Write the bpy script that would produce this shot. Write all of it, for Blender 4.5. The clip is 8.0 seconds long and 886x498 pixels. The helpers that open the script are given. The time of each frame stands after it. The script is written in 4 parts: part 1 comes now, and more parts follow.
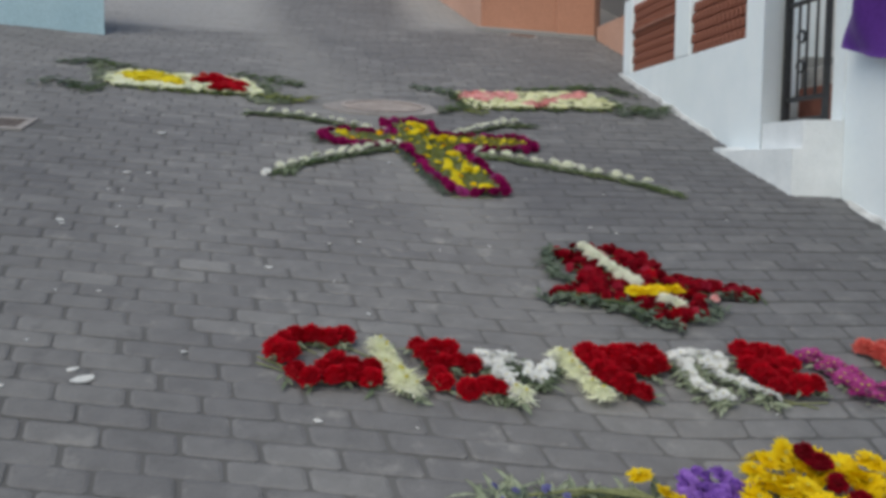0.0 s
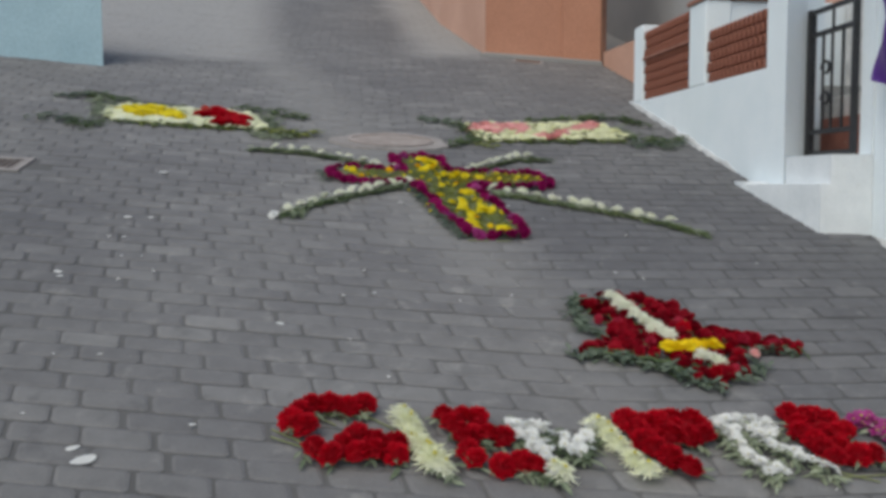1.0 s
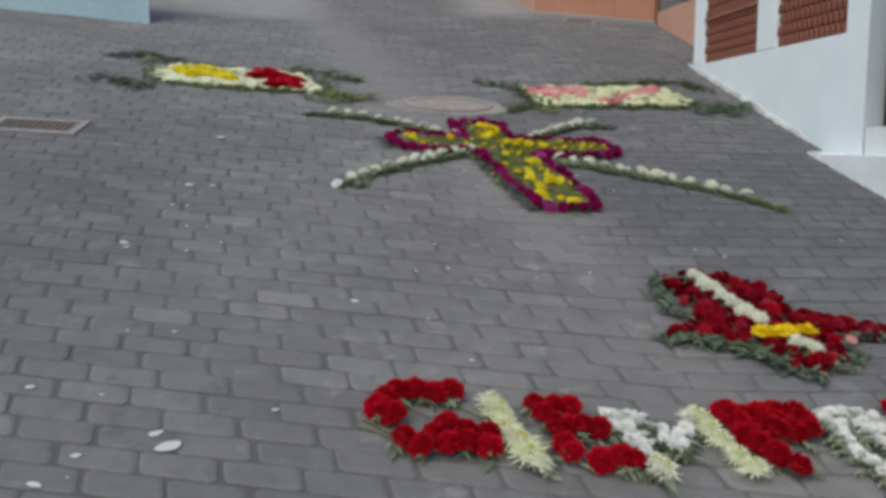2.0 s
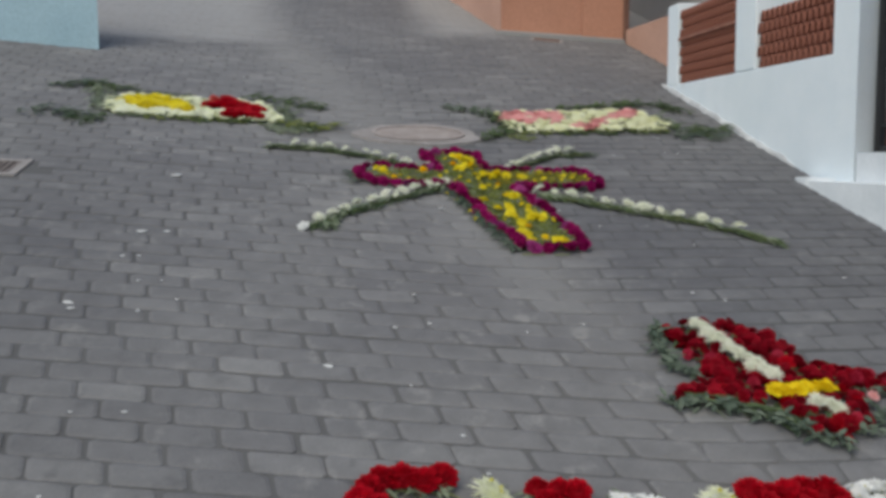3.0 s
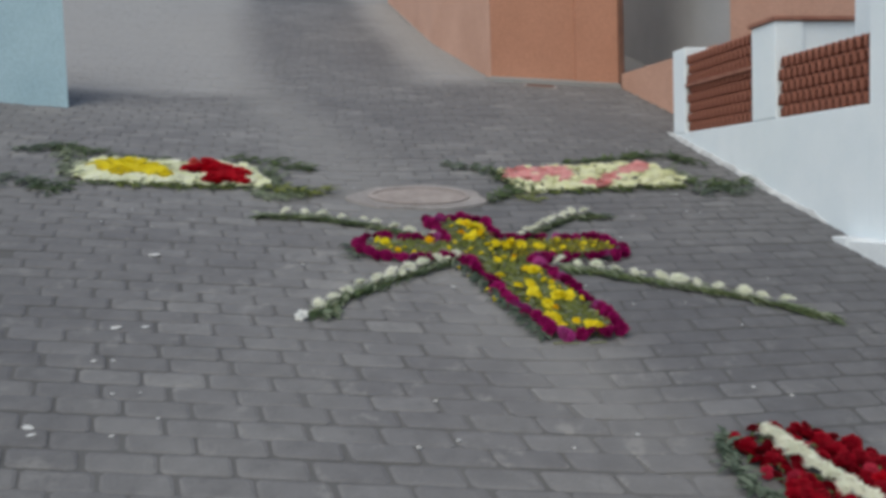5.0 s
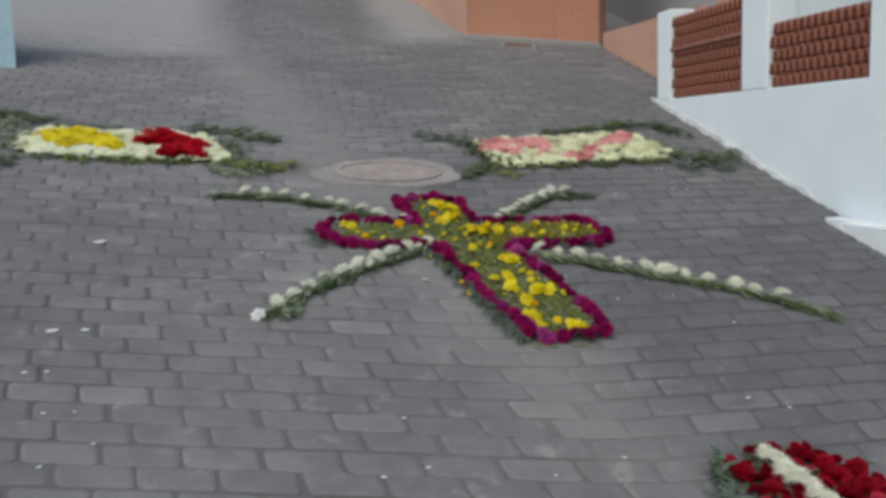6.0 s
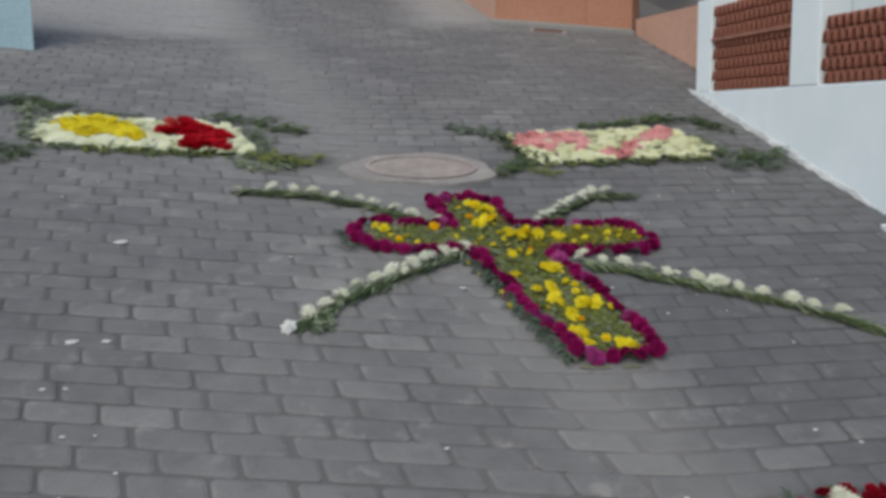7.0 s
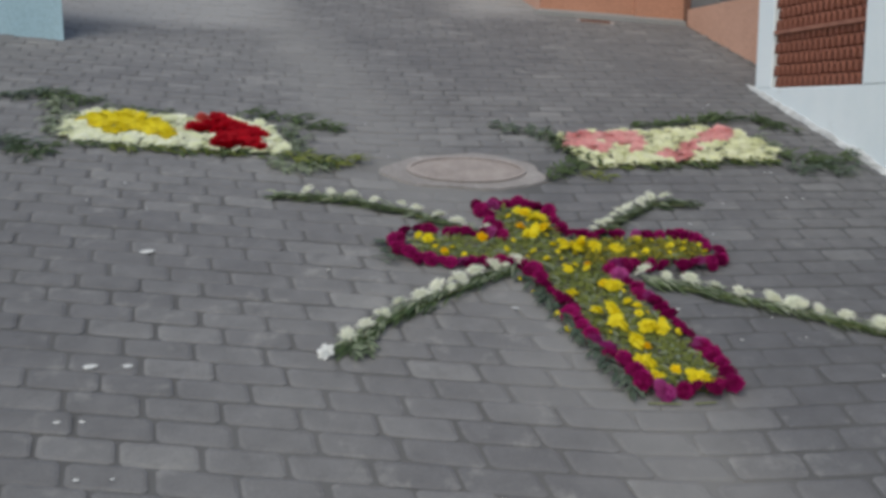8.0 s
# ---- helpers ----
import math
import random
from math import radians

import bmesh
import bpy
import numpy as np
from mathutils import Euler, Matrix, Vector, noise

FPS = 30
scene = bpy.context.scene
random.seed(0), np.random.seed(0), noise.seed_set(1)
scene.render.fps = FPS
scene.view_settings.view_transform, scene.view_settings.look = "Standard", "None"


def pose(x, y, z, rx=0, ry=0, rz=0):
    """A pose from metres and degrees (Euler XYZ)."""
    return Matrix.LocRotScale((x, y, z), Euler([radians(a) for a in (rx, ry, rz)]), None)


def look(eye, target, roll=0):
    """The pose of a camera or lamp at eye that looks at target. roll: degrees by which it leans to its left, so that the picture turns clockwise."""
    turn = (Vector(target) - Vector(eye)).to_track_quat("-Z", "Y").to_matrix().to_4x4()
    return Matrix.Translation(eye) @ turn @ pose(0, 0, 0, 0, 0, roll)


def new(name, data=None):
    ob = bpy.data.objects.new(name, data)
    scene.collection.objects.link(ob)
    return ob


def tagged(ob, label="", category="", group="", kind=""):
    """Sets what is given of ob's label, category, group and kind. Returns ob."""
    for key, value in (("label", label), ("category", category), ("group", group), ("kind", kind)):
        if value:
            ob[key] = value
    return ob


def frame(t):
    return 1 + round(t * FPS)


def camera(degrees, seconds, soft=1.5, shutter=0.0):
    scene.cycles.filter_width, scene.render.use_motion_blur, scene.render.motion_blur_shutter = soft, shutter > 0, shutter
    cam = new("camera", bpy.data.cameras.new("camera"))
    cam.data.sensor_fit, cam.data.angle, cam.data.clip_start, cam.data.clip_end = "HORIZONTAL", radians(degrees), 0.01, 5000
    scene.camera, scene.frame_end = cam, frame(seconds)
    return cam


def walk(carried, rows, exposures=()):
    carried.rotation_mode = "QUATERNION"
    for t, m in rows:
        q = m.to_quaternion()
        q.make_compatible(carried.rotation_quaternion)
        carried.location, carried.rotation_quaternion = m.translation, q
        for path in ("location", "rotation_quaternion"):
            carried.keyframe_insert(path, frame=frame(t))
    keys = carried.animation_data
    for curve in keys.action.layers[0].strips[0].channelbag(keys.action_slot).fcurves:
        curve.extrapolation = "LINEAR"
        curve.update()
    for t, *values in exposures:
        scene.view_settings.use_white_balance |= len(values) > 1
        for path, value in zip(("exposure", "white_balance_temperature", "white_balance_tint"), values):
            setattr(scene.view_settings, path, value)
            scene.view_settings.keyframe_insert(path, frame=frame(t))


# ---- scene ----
cam = camera(52, 8.0, soft=3.7)
PATH = [
    (0.0, pose(-0.195, -5.491, -0.249, 84.69, -0.40, -5.48)),
    (0.5, pose(-0.184, -5.389, -0.183, 83.75, 0.52, -7.24)),
    (1.0, pose(-0.259, -5.286, -0.144, 85.81, 0.11, -5.67)),
    (1.5, pose(-0.410, -5.196, -0.103, 83.51, -0.13, -5.39)),
    (1.7, pose(-0.424, -5.192, -0.103, 83.10, -0.45, -3.83)),
    (2.8, pose(-0.414, -4.883, -0.008, 83.62, -0.02, -5.23)),
    (3.0, pose(-0.459, -4.836, 0.004, 83.96, 0.51, -6.35)),
    (3.5, pose(-0.559, -4.714, 0.029, 83.80, 0.54, -6.34)),
    (4.0, pose(-0.491, -4.578, 0.127, 81.53, 2.33, -8.15)),
    (4.5, pose(-0.527, -4.474, 0.175, 82.21, 1.48, -6.71)),
    (4.7, pose(-0.547, -4.424, 0.147, 86.28, 1.48, -8.22)),
    (5.8, pose(-0.520, -4.183, 0.170, 85.00, 3.13, -6.37)),
    (6.0, pose(-0.484, -4.092, 0.273, 83.02, 1.59, -9.39)),
    (6.5, pose(-0.475, -4.014, 0.254, 80.98, 1.44, -6.84)),
    (7.0, pose(-0.542, -3.882, 0.351, 81.71, 0.78, -8.45)),
    (7.5, pose(-0.599, -3.773, 0.339, 80.95, 1.02, -6.98)),
    (8.0, pose(-0.561, -3.604, 0.403, 80.94, 0.39, -6.35)),
]

walk(cam, PATH, exposures=[(0.0, 0.27, 7250, 5), (8.0, 0.27, 7250, 5)])

# ---- light: an overcast sky ----
world = bpy.data.worlds.new("sky")
scene.world = world
world.use_nodes = True
wn = world.node_tree.nodes
wn.clear()
sky = wn.new("ShaderNodeTexSky")
sky.sky_type = "NISHITA"
sky.sun_disc = False
sky.sun_elevation = radians(55)
sky.sun_rotation = radians(219.6)
sky.air_density = 1.0
sky.dust_density = 1.5
bg = wn.new("ShaderNodeBackground")
bg.inputs["Strength"].default_value = 0.15
wo = wn.new("ShaderNodeOutputWorld")
world.node_tree.links.new(sky.outputs[0], bg.inputs[0])
world.node_tree.links.new(bg.outputs[0], wo.inputs[0])

sun_data = bpy.data.lights.new("sun", "SUN")
sun_data.energy = 1.0
sun_data.angle = radians(60)
sun_data.color = (1.0, 0.98, 0.93)
sun = new("sun", sun_data)
sun.matrix_world = look((-4.8, -5.8, 9.6), (0, 0, 0))

# ---- the street is a steep plane: street coordinates to the world ----
UP = Vector((-0.03, 0.285, 0.958)).normalized()
S = UP.rotation_difference(Vector((0, 0, 1))).to_matrix().to_4x4()


def P(x, y, z=0.0):
    """A place on the street, in the world."""
    return S @ Vector((x, y, z))


# ---- materials ----
def nodes_of(name, rough=0.8, metal=0.0):
    m = bpy.data.materials.new(name)
    m.use_nodes = True
    nt = m.node_tree
    b = nt.nodes["Principled BSDF"]
    b.inputs["Roughness"].default_value = rough
    b.inputs["Metallic"].default_value = metal
    return m, nt, b


def ramp(nt, src, stops):
    r = nt.nodes.new("ShaderNodeValToRGB")
    while len(r.color_ramp.elements) < len(stops):
        r.color_ramp.elements.new(0.5)
    for e, (p, c) in zip(r.color_ramp.elements, stops):
        e.position, e.color = p, (*c, 1)
    nt.links.new(src, r.inputs[0])
    return r.outputs[0]


def noise_tex(nt, scale, detail=4.0, rough=0.6, coords="Object", stretch=None):
    tc = nt.nodes.new("ShaderNodeTexCoord")
    src = tc.outputs[coords]
    if stretch:
        mp = nt.nodes.new("ShaderNodeMapping")
        mp.inputs["Scale"].default_value = stretch
        nt.links.new(src, mp.inputs[0])
        src = mp.outputs[0]
    n = nt.nodes.new("ShaderNodeTexNoise")
    n.inputs["Scale"].default_value = scale
    n.inputs["Detail"].default_value = detail
    n.inputs["Roughness"].default_value = rough
    nt.links.new(src, n.inputs[0])
    return n.outputs[0]


def mix(nt, fac, a, b, mode="MIX"):
    n = nt.nodes.new("ShaderNodeMix")
    n.data_type = "RGBA"
    n.blend_type = mode
    for sock, val in ((n.inputs[0], fac), (n.inputs[6], a), (n.inputs[7], b)):
        if isinstance(val, (int, float)):
            sock.default_value = val
        elif isinstance(val, tuple):
            sock.default_value = (*val, 1)
        else:
            nt.links.new(val, sock)
    return n.outputs[2]


def bump(nt, b, height, strength=0.3, dist=0.01):
    n = nt.nodes.new("ShaderNodeBump")
    n.inputs["Strength"].default_value = strength
    n.inputs["Distance"].default_value = dist
    nt.links.new(height, n.inputs["Height"])
    nt.links.new(n.outputs[0], b.inputs["Normal"])


def rough_surface(name, dark, light, scale=6.0, fine=120.0, rough=0.85, bumps=0.3, dist=0.004, coords="Object", grain=0.2, marks=None):
    """A worn mineral surface: broad stains and a fine grain."""
    m, nt, b = nodes_of(name, rough)
    big = noise_tex(nt, scale, 5, 0.6, coords)
    small = noise_tex(nt, fine, 3, 0.7, coords)
    c = ramp(nt, big, [(0.3, dark), (0.7, light)])
    g = ramp(nt, small, [(0.3, (1 - grain,) * 3), (0.7, (1 + 0.5 * grain,) * 3)])
    c = mix(nt, 1.0, c, g, "MULTIPLY")
    if marks:
        # splashes of another tone with ragged edges
        tone, low, high, size = marks
        c = mix(nt, ramp(nt, noise_tex(nt, size, 7, 0.7, coords), [(low, (0, 0, 0)), (high, (0.8, 0.8, 0.8))]), c, tone)
    nt.links.new(c, b.inputs["Base Color"])
    bump(nt, b, small, bumps, 0.4 * dist)
    return m


def wrinkled(name, c1, c2, rough=0.6, coords="Object", varied=0.25, sheen=0.0, thin=0.38):
    """Petals and leaves: two tones, a tone of its own for each flower."""
    m, nt, b = nodes_of(name, rough)
    n = noise_tex(nt, 60.0, 3, 0.6, coords)
    info = nt.nodes.new("ShaderNodeObjectInfo")
    geo = nt.nodes.new("ShaderNodeNewGeometry")
    add = nt.nodes.new("ShaderNodeMath")
    add.operation = "ADD"
    nt.links.new(info.outputs["Random"], add.inputs[0])
    nt.links.new(geo.outputs["Random Per Island"], add.inputs[1])
    half = nt.nodes.new("ShaderNodeMath")
    half.operation = "MULTIPLY"
    half.inputs[1].default_value = 0.5
    nt.links.new(add.outputs[0], half.inputs[0])
    c = ramp(nt, half.outputs[0], [(0.15, c1), (0.85, c2)])
    g = ramp(nt, n, [(0.3, (1 - varied,) * 3), (0.7, (1 + 0.5 * varied,) * 3)])
    nt.links.new(mix(nt, 1.0, c, g, "MULTIPLY"), b.inputs["Base Color"])
    b.inputs["Sheen Weight"].default_value = sheen
    b.inputs["Specular IOR Level"].default_value = 0.2
    if thin:
        tr = nt.nodes.new("ShaderNodeBsdfTranslucent")
        nt.links.new(b.inputs["Base Color"].links[0].from_socket, tr.inputs[0])
        ms = nt.nodes.new("ShaderNodeMixShader")
        ms.inputs[0].default_value = thin
        nt.links.new(b.outputs[0], ms.inputs[1])
        nt.links.new(tr.outputs[0], ms.inputs[2])
        nt.links.new(ms.outputs[0], nt.nodes["Material Output"].inputs[0])
    return m


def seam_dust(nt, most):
    """Washed-down dust along the line where the two slopes of the street meet."""
    geo = nt.nodes.new("ShaderNodeNewGeometry")
    across = S.to_3x3() @ Vector((1.0, 0.26, 0.0))
    dot = nt.nodes.new("ShaderNodeVectorMath")
    dot.operation = "DOT_PRODUCT"
    dot.inputs[1].default_value = across
    nt.links.new(geo.outputs["Position"], dot.inputs[0])
    n = nt.nodes.new("ShaderNodeTexNoise")
    n.inputs["Scale"].default_value = 2.2
    n.inputs["Detail"].default_value = 5
    nt.links.new(geo.outputs["Position"], n.inputs[0])
    wob = nt.nodes.new("ShaderNodeMath")
    wob.operation = "MULTIPLY_ADD"
    wob.inputs[1].default_value = 0.5
    wob.inputs[2].default_value = -0.12
    nt.links.new(n.outputs[0], wob.inputs[0])
    add = nt.nodes.new("ShaderNodeMath")
    add.operation = "ADD"
    nt.links.new(dot.outputs["Value"], add.inputs[0])
    nt.links.new(wob.outputs[0], add.inputs[1])
    band = nt.nodes.new("ShaderNodeMath")
    band.operation = "ABSOLUTE"
    nt.links.new(add.outputs[0], band.inputs[0])
    out = nt.nodes.new("ShaderNodeMapRange")
    out.interpolation_type = "SMOOTHSTEP"
    out.inputs["From Min"].default_value = 0.42
    out.inputs["From Max"].default_value = 0.04
    out.inputs["To Max"].default_value = most
    nt.links.new(band.outputs[0], out.inputs["Value"])
    up = nt.nodes.new("ShaderNodeVectorMath")
    up.operation = "DOT_PRODUCT"
    up.inputs[1].default_value = S.to_3x3() @ Vector((0.0, 1.0, 0.0))
    nt.links.new(geo.outputs["Position"], up.inputs[0])
    thin = nt.nodes.new("ShaderNodeMapRange")
    thin.interpolation_type = "SMOOTHSTEP"
    thin.inputs["From Min"].default_value = -2.7
    thin.inputs["From Max"].default_value = -1.1
    thin.inputs["To Min"].default_value = 0.2
    nt.links.new(up.outputs["Value"], thin.inputs["Value"])
    both = nt.nodes.new("ShaderNodeMath")
    both.operation = "MULTIPLY"
    nt.links.new(out.outputs[0], both.inputs[0])
    nt.links.new(thin.outputs[0], both.inputs[1])
    return both.outputs[0]


def far_tone(nt, most):
    """Paler stones of the upper street: a broad field at one side, a strip along the orange house, a darker lane
    between.
    """
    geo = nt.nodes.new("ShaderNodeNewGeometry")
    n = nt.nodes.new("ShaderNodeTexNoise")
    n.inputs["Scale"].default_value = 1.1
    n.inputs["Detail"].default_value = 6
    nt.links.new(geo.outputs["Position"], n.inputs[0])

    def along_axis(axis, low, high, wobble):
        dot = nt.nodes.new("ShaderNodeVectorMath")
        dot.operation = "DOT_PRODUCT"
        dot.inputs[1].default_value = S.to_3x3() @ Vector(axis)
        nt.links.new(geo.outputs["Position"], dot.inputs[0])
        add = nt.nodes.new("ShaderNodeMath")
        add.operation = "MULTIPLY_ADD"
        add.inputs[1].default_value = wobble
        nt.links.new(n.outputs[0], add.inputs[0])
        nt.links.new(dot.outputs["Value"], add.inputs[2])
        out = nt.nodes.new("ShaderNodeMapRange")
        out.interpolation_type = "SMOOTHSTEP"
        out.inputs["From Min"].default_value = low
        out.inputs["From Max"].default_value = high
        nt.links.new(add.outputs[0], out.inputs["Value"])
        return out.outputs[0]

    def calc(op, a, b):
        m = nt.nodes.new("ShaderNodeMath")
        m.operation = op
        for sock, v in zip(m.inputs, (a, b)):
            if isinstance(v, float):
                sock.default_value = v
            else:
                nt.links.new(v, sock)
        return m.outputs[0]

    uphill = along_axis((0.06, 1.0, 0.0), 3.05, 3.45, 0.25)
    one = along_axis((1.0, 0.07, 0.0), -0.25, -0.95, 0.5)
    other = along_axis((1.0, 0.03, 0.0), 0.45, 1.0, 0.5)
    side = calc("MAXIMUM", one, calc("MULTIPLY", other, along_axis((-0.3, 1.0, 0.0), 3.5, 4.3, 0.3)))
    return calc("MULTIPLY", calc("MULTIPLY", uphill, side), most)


def side_shade(nt):
    """Shade painted on stones away from the dusty seam: bluish towards the white wall, plain grey at the other side."""
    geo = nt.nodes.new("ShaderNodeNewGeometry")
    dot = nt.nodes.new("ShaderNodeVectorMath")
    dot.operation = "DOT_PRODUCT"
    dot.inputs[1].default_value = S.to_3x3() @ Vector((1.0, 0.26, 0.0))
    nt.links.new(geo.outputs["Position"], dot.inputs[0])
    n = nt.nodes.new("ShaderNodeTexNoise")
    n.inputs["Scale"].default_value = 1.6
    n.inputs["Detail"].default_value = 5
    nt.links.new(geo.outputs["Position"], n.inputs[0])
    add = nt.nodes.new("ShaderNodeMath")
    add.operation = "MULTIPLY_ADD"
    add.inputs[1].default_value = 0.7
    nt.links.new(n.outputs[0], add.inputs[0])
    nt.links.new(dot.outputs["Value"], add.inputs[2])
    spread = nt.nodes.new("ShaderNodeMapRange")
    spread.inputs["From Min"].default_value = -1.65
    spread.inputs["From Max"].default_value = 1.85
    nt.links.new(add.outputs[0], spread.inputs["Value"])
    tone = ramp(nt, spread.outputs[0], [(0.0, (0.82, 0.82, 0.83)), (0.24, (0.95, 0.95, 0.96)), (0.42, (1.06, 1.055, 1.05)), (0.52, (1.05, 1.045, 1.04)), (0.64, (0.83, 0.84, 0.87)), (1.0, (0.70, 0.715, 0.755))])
    # the painted shade weakens up the street and is full lower down
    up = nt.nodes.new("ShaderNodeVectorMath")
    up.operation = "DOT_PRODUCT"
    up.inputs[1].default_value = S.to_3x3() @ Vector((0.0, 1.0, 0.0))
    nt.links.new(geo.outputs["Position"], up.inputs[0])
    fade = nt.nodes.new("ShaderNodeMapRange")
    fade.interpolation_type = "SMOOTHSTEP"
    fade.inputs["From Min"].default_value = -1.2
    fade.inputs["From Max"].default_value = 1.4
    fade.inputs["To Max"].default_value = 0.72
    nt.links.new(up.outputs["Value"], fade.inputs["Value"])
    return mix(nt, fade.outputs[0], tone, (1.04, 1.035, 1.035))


def paver_material():
    m, nt, b = nodes_of("concrete paver", 0.8)
    geo = nt.nodes.new("ShaderNodeNewGeometry")
    info = nt.nodes.new("ShaderNodeObjectInfo")
    tc = nt.nodes.new("ShaderNodeTexCoord")
    # world coordinates, so that stains run on from stone to stone
    big = nt.nodes.new("ShaderNodeTexNoise")
    big.inputs["Scale"].default_value = 1.1
    big.inputs["Detail"].default_value = 5
    nt.links.new(geo.outputs["Position"], big.inputs[0])
    mid = nt.nodes.new("ShaderNodeTexNoise")
    mid.inputs["Scale"].default_value = 14
    mid.inputs["Detail"].default_value = 4
    nt.links.new(geo.outputs["Position"], mid.inputs[0])
    fine = nt.nodes.new("ShaderNodeTexNoise")
    fine.inputs["Scale"].default_value = 220
    fine.inputs["Detail"].default_value = 2
    nt.links.new(geo.outputs["Position"], fine.inputs[0])
    add = nt.nodes.new("ShaderNodeMath")
    add.operation = "ADD"
    nt.links.new(info.outputs["Random"], add.inputs[0])
    nt.links.new(geo.outputs["Random Per Island"], add.inputs[1])
    frac = nt.nodes.new("ShaderNodeMath")
    frac.operation = "FRACT"
    nt.links.new(add.outputs[0], frac.inputs[0])
    c = ramp(nt, frac.outputs[0], [(0.0, (0.157, 0.154, 0.157)), (0.6, (0.170, 0.167, 0.169)), (0.90, (0.184, 0.181, 0.182)), (1.0, (0.214, 0.210, 0.209))])
    c = mix(nt, 1.0, c, ramp(nt, big.outputs[0], [(0.3, (0.82, 0.82, 0.84)), (0.7, (1.12, 1.12, 1.1))]), "MULTIPLY")
    c = mix(nt, 1.0, c, ramp(nt, mid.outputs[0], [(0.25, (0.85, 0.85, 0.85)), (0.75, (1.1, 1.1, 1.1))]), "MULTIPLY")
    c = mix(nt, 1.0, c, ramp(nt, fine.outputs[0], [(0.3, (0.86, 0.86, 0.86)), (0.7, (1.1, 1.1, 1.1))]), "MULTIPLY")
    # pale smears of dried mud and lichen, and a few darker damp marks
    smear = nt.nodes.new("ShaderNodeTexNoise")
    smear.inputs["Scale"].default_value = 8.0
    smear.inputs["Detail"].default_value = 7
    smear.inputs["Roughness"].default_value = 0.68
    nt.links.new(geo.outputs["Position"], smear.inputs[0])
    c = mix(nt, ramp(nt, smear.outputs[0], [(0.57, (0, 0, 0)), (0.68, (0.75, 0.75, 0.75))]), c, (0.25, 0.245, 0.237))
    c = mix(nt, ramp(nt, smear.outputs[0], [(0.32, (0.7, 0.7, 0.7)), (0.44, (0, 0, 0))]), c, (0.115, 0.113, 0.115))
    c = mix(nt, 1.0, c, side_shade(nt), "MULTIPLY")
    c = mix(nt, seam_dust(nt, 0.55), c, (0.222, 0.217, 0.213))
    c = mix(nt, far_tone(nt, 0.85), c, (0.30, 0.295, 0.29))
    nt.links.new(c, b.inputs["Base Color"])
    bump(nt, b, fine.outputs[0], 0.35, 0.003)
    return m


def joint_material():
    m, nt, b = nodes_of("joint sand", 0.95)
    big = noise_tex(nt, 1.5, 5, 0.6)
    c = ramp(nt, big, [(0.3, (0.098, 0.096, 0.096)), (0.7, (0.128, 0.126, 0.125))])
    c = mix(nt, 1.0, c, side_shade(nt), "MULTIPLY")
    c = mix(nt, seam_dust(nt, 0.80), c, (0.212, 0.207, 0.203))
    c = mix(nt, far_tone(nt, 0.9), c, (0.27, 0.265, 0.26))
    nt.links.new(c, b.inputs["Base Color"])
    bump(nt, b, noise_tex(nt, 90, 3, 0.7), 0.3, 0.004)
    return m


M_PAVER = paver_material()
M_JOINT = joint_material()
M_DUST = rough_surface("dusty mortar", (0.235, 0.215, 0.208), (0.33, 0.305, 0.295), 5, 60, 0.95, marks=((0.44, 0.41, 0.39), 0.56, 0.70, 11.0))
M_SPLASH = rough_surface("limewashed cement", (0.36, 0.365, 0.37), (0.62, 0.64, 0.65), 9, 60, 0.95)
M_CONCRETE = rough_surface("worn concrete", (0.22, 0.22, 0.22), (0.32, 0.32, 0.31), 1.2, 80, 0.9)
M_WHITE = rough_surface("whitewashed plaster", (0.725, 0.80, 0.845), (0.81, 0.865, 0.90), 2.5, 70, 0.9, 0.03, 0.003, grain=0.03, marks=((0.60, 0.62, 0.63), 0.63, 0.78, 3.0))
M_STEP = rough_surface("painted step", (0.66, 0.70, 0.73), (0.79, 0.82, 0.845), 6, 70, 0.85, 0.15, 0.004, grain=0.06, marks=((0.45, 0.45, 0.44), 0.62, 0.74, 7.0))
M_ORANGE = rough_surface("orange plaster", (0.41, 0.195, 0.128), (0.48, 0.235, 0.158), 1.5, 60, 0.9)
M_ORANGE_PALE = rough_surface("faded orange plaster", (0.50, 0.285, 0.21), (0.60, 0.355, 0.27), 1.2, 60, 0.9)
M_BLUE = rough_surface("pale blue plaster", (0.27, 0.40, 0.47), (0.34, 0.48, 0.55), 1.5, 60, 0.9)
M_GREY = rough_surface("grey painted metal", (0.36, 0.365, 0.37), (0.43, 0.435, 0.445), 1.5, 60, 0.6)
M_CLAY = rough_surface("terracotta", (0.24, 0.085, 0.058), (0.38, 0.150, 0.105), 9, 120, 0.85, marks=((0.50, 0.34, 0.28), 0.62, 0.76, 16.0))
M_CLAY_SHADE = rough_surface("weathered terracotta", (0.12, 0.042, 0.030), (0.20, 0.074, 0.052), 9, 120, 0.9)
M_TILE_CAP = rough_surface("red tile coping", (0.25, 0.10, 0.07), (0.38, 0.17, 0.12), 9, 100, 0.8)
M_IRON = rough_surface("black wrought iron", (0.012, 0.013, 0.015), (0.03, 0.03, 0.034), 20, 150, 0.45)
M_STONE_GREY = rough_surface("grey stair stone", (0.50, 0.50, 0.49), (0.80, 0.79, 0.77), 14, 90, 0.85)
M_MANHOLE = rough_surface("dusty iron and cement", (0.27, 0.232, 0.218), (0.40, 0.350, 0.330), 10, 110, 0.9)
M_DRAIN = rough_surface("drain iron", (0.10, 0.080, 0.072), (0.17, 0.14, 0.125), 20, 150, 0.7)
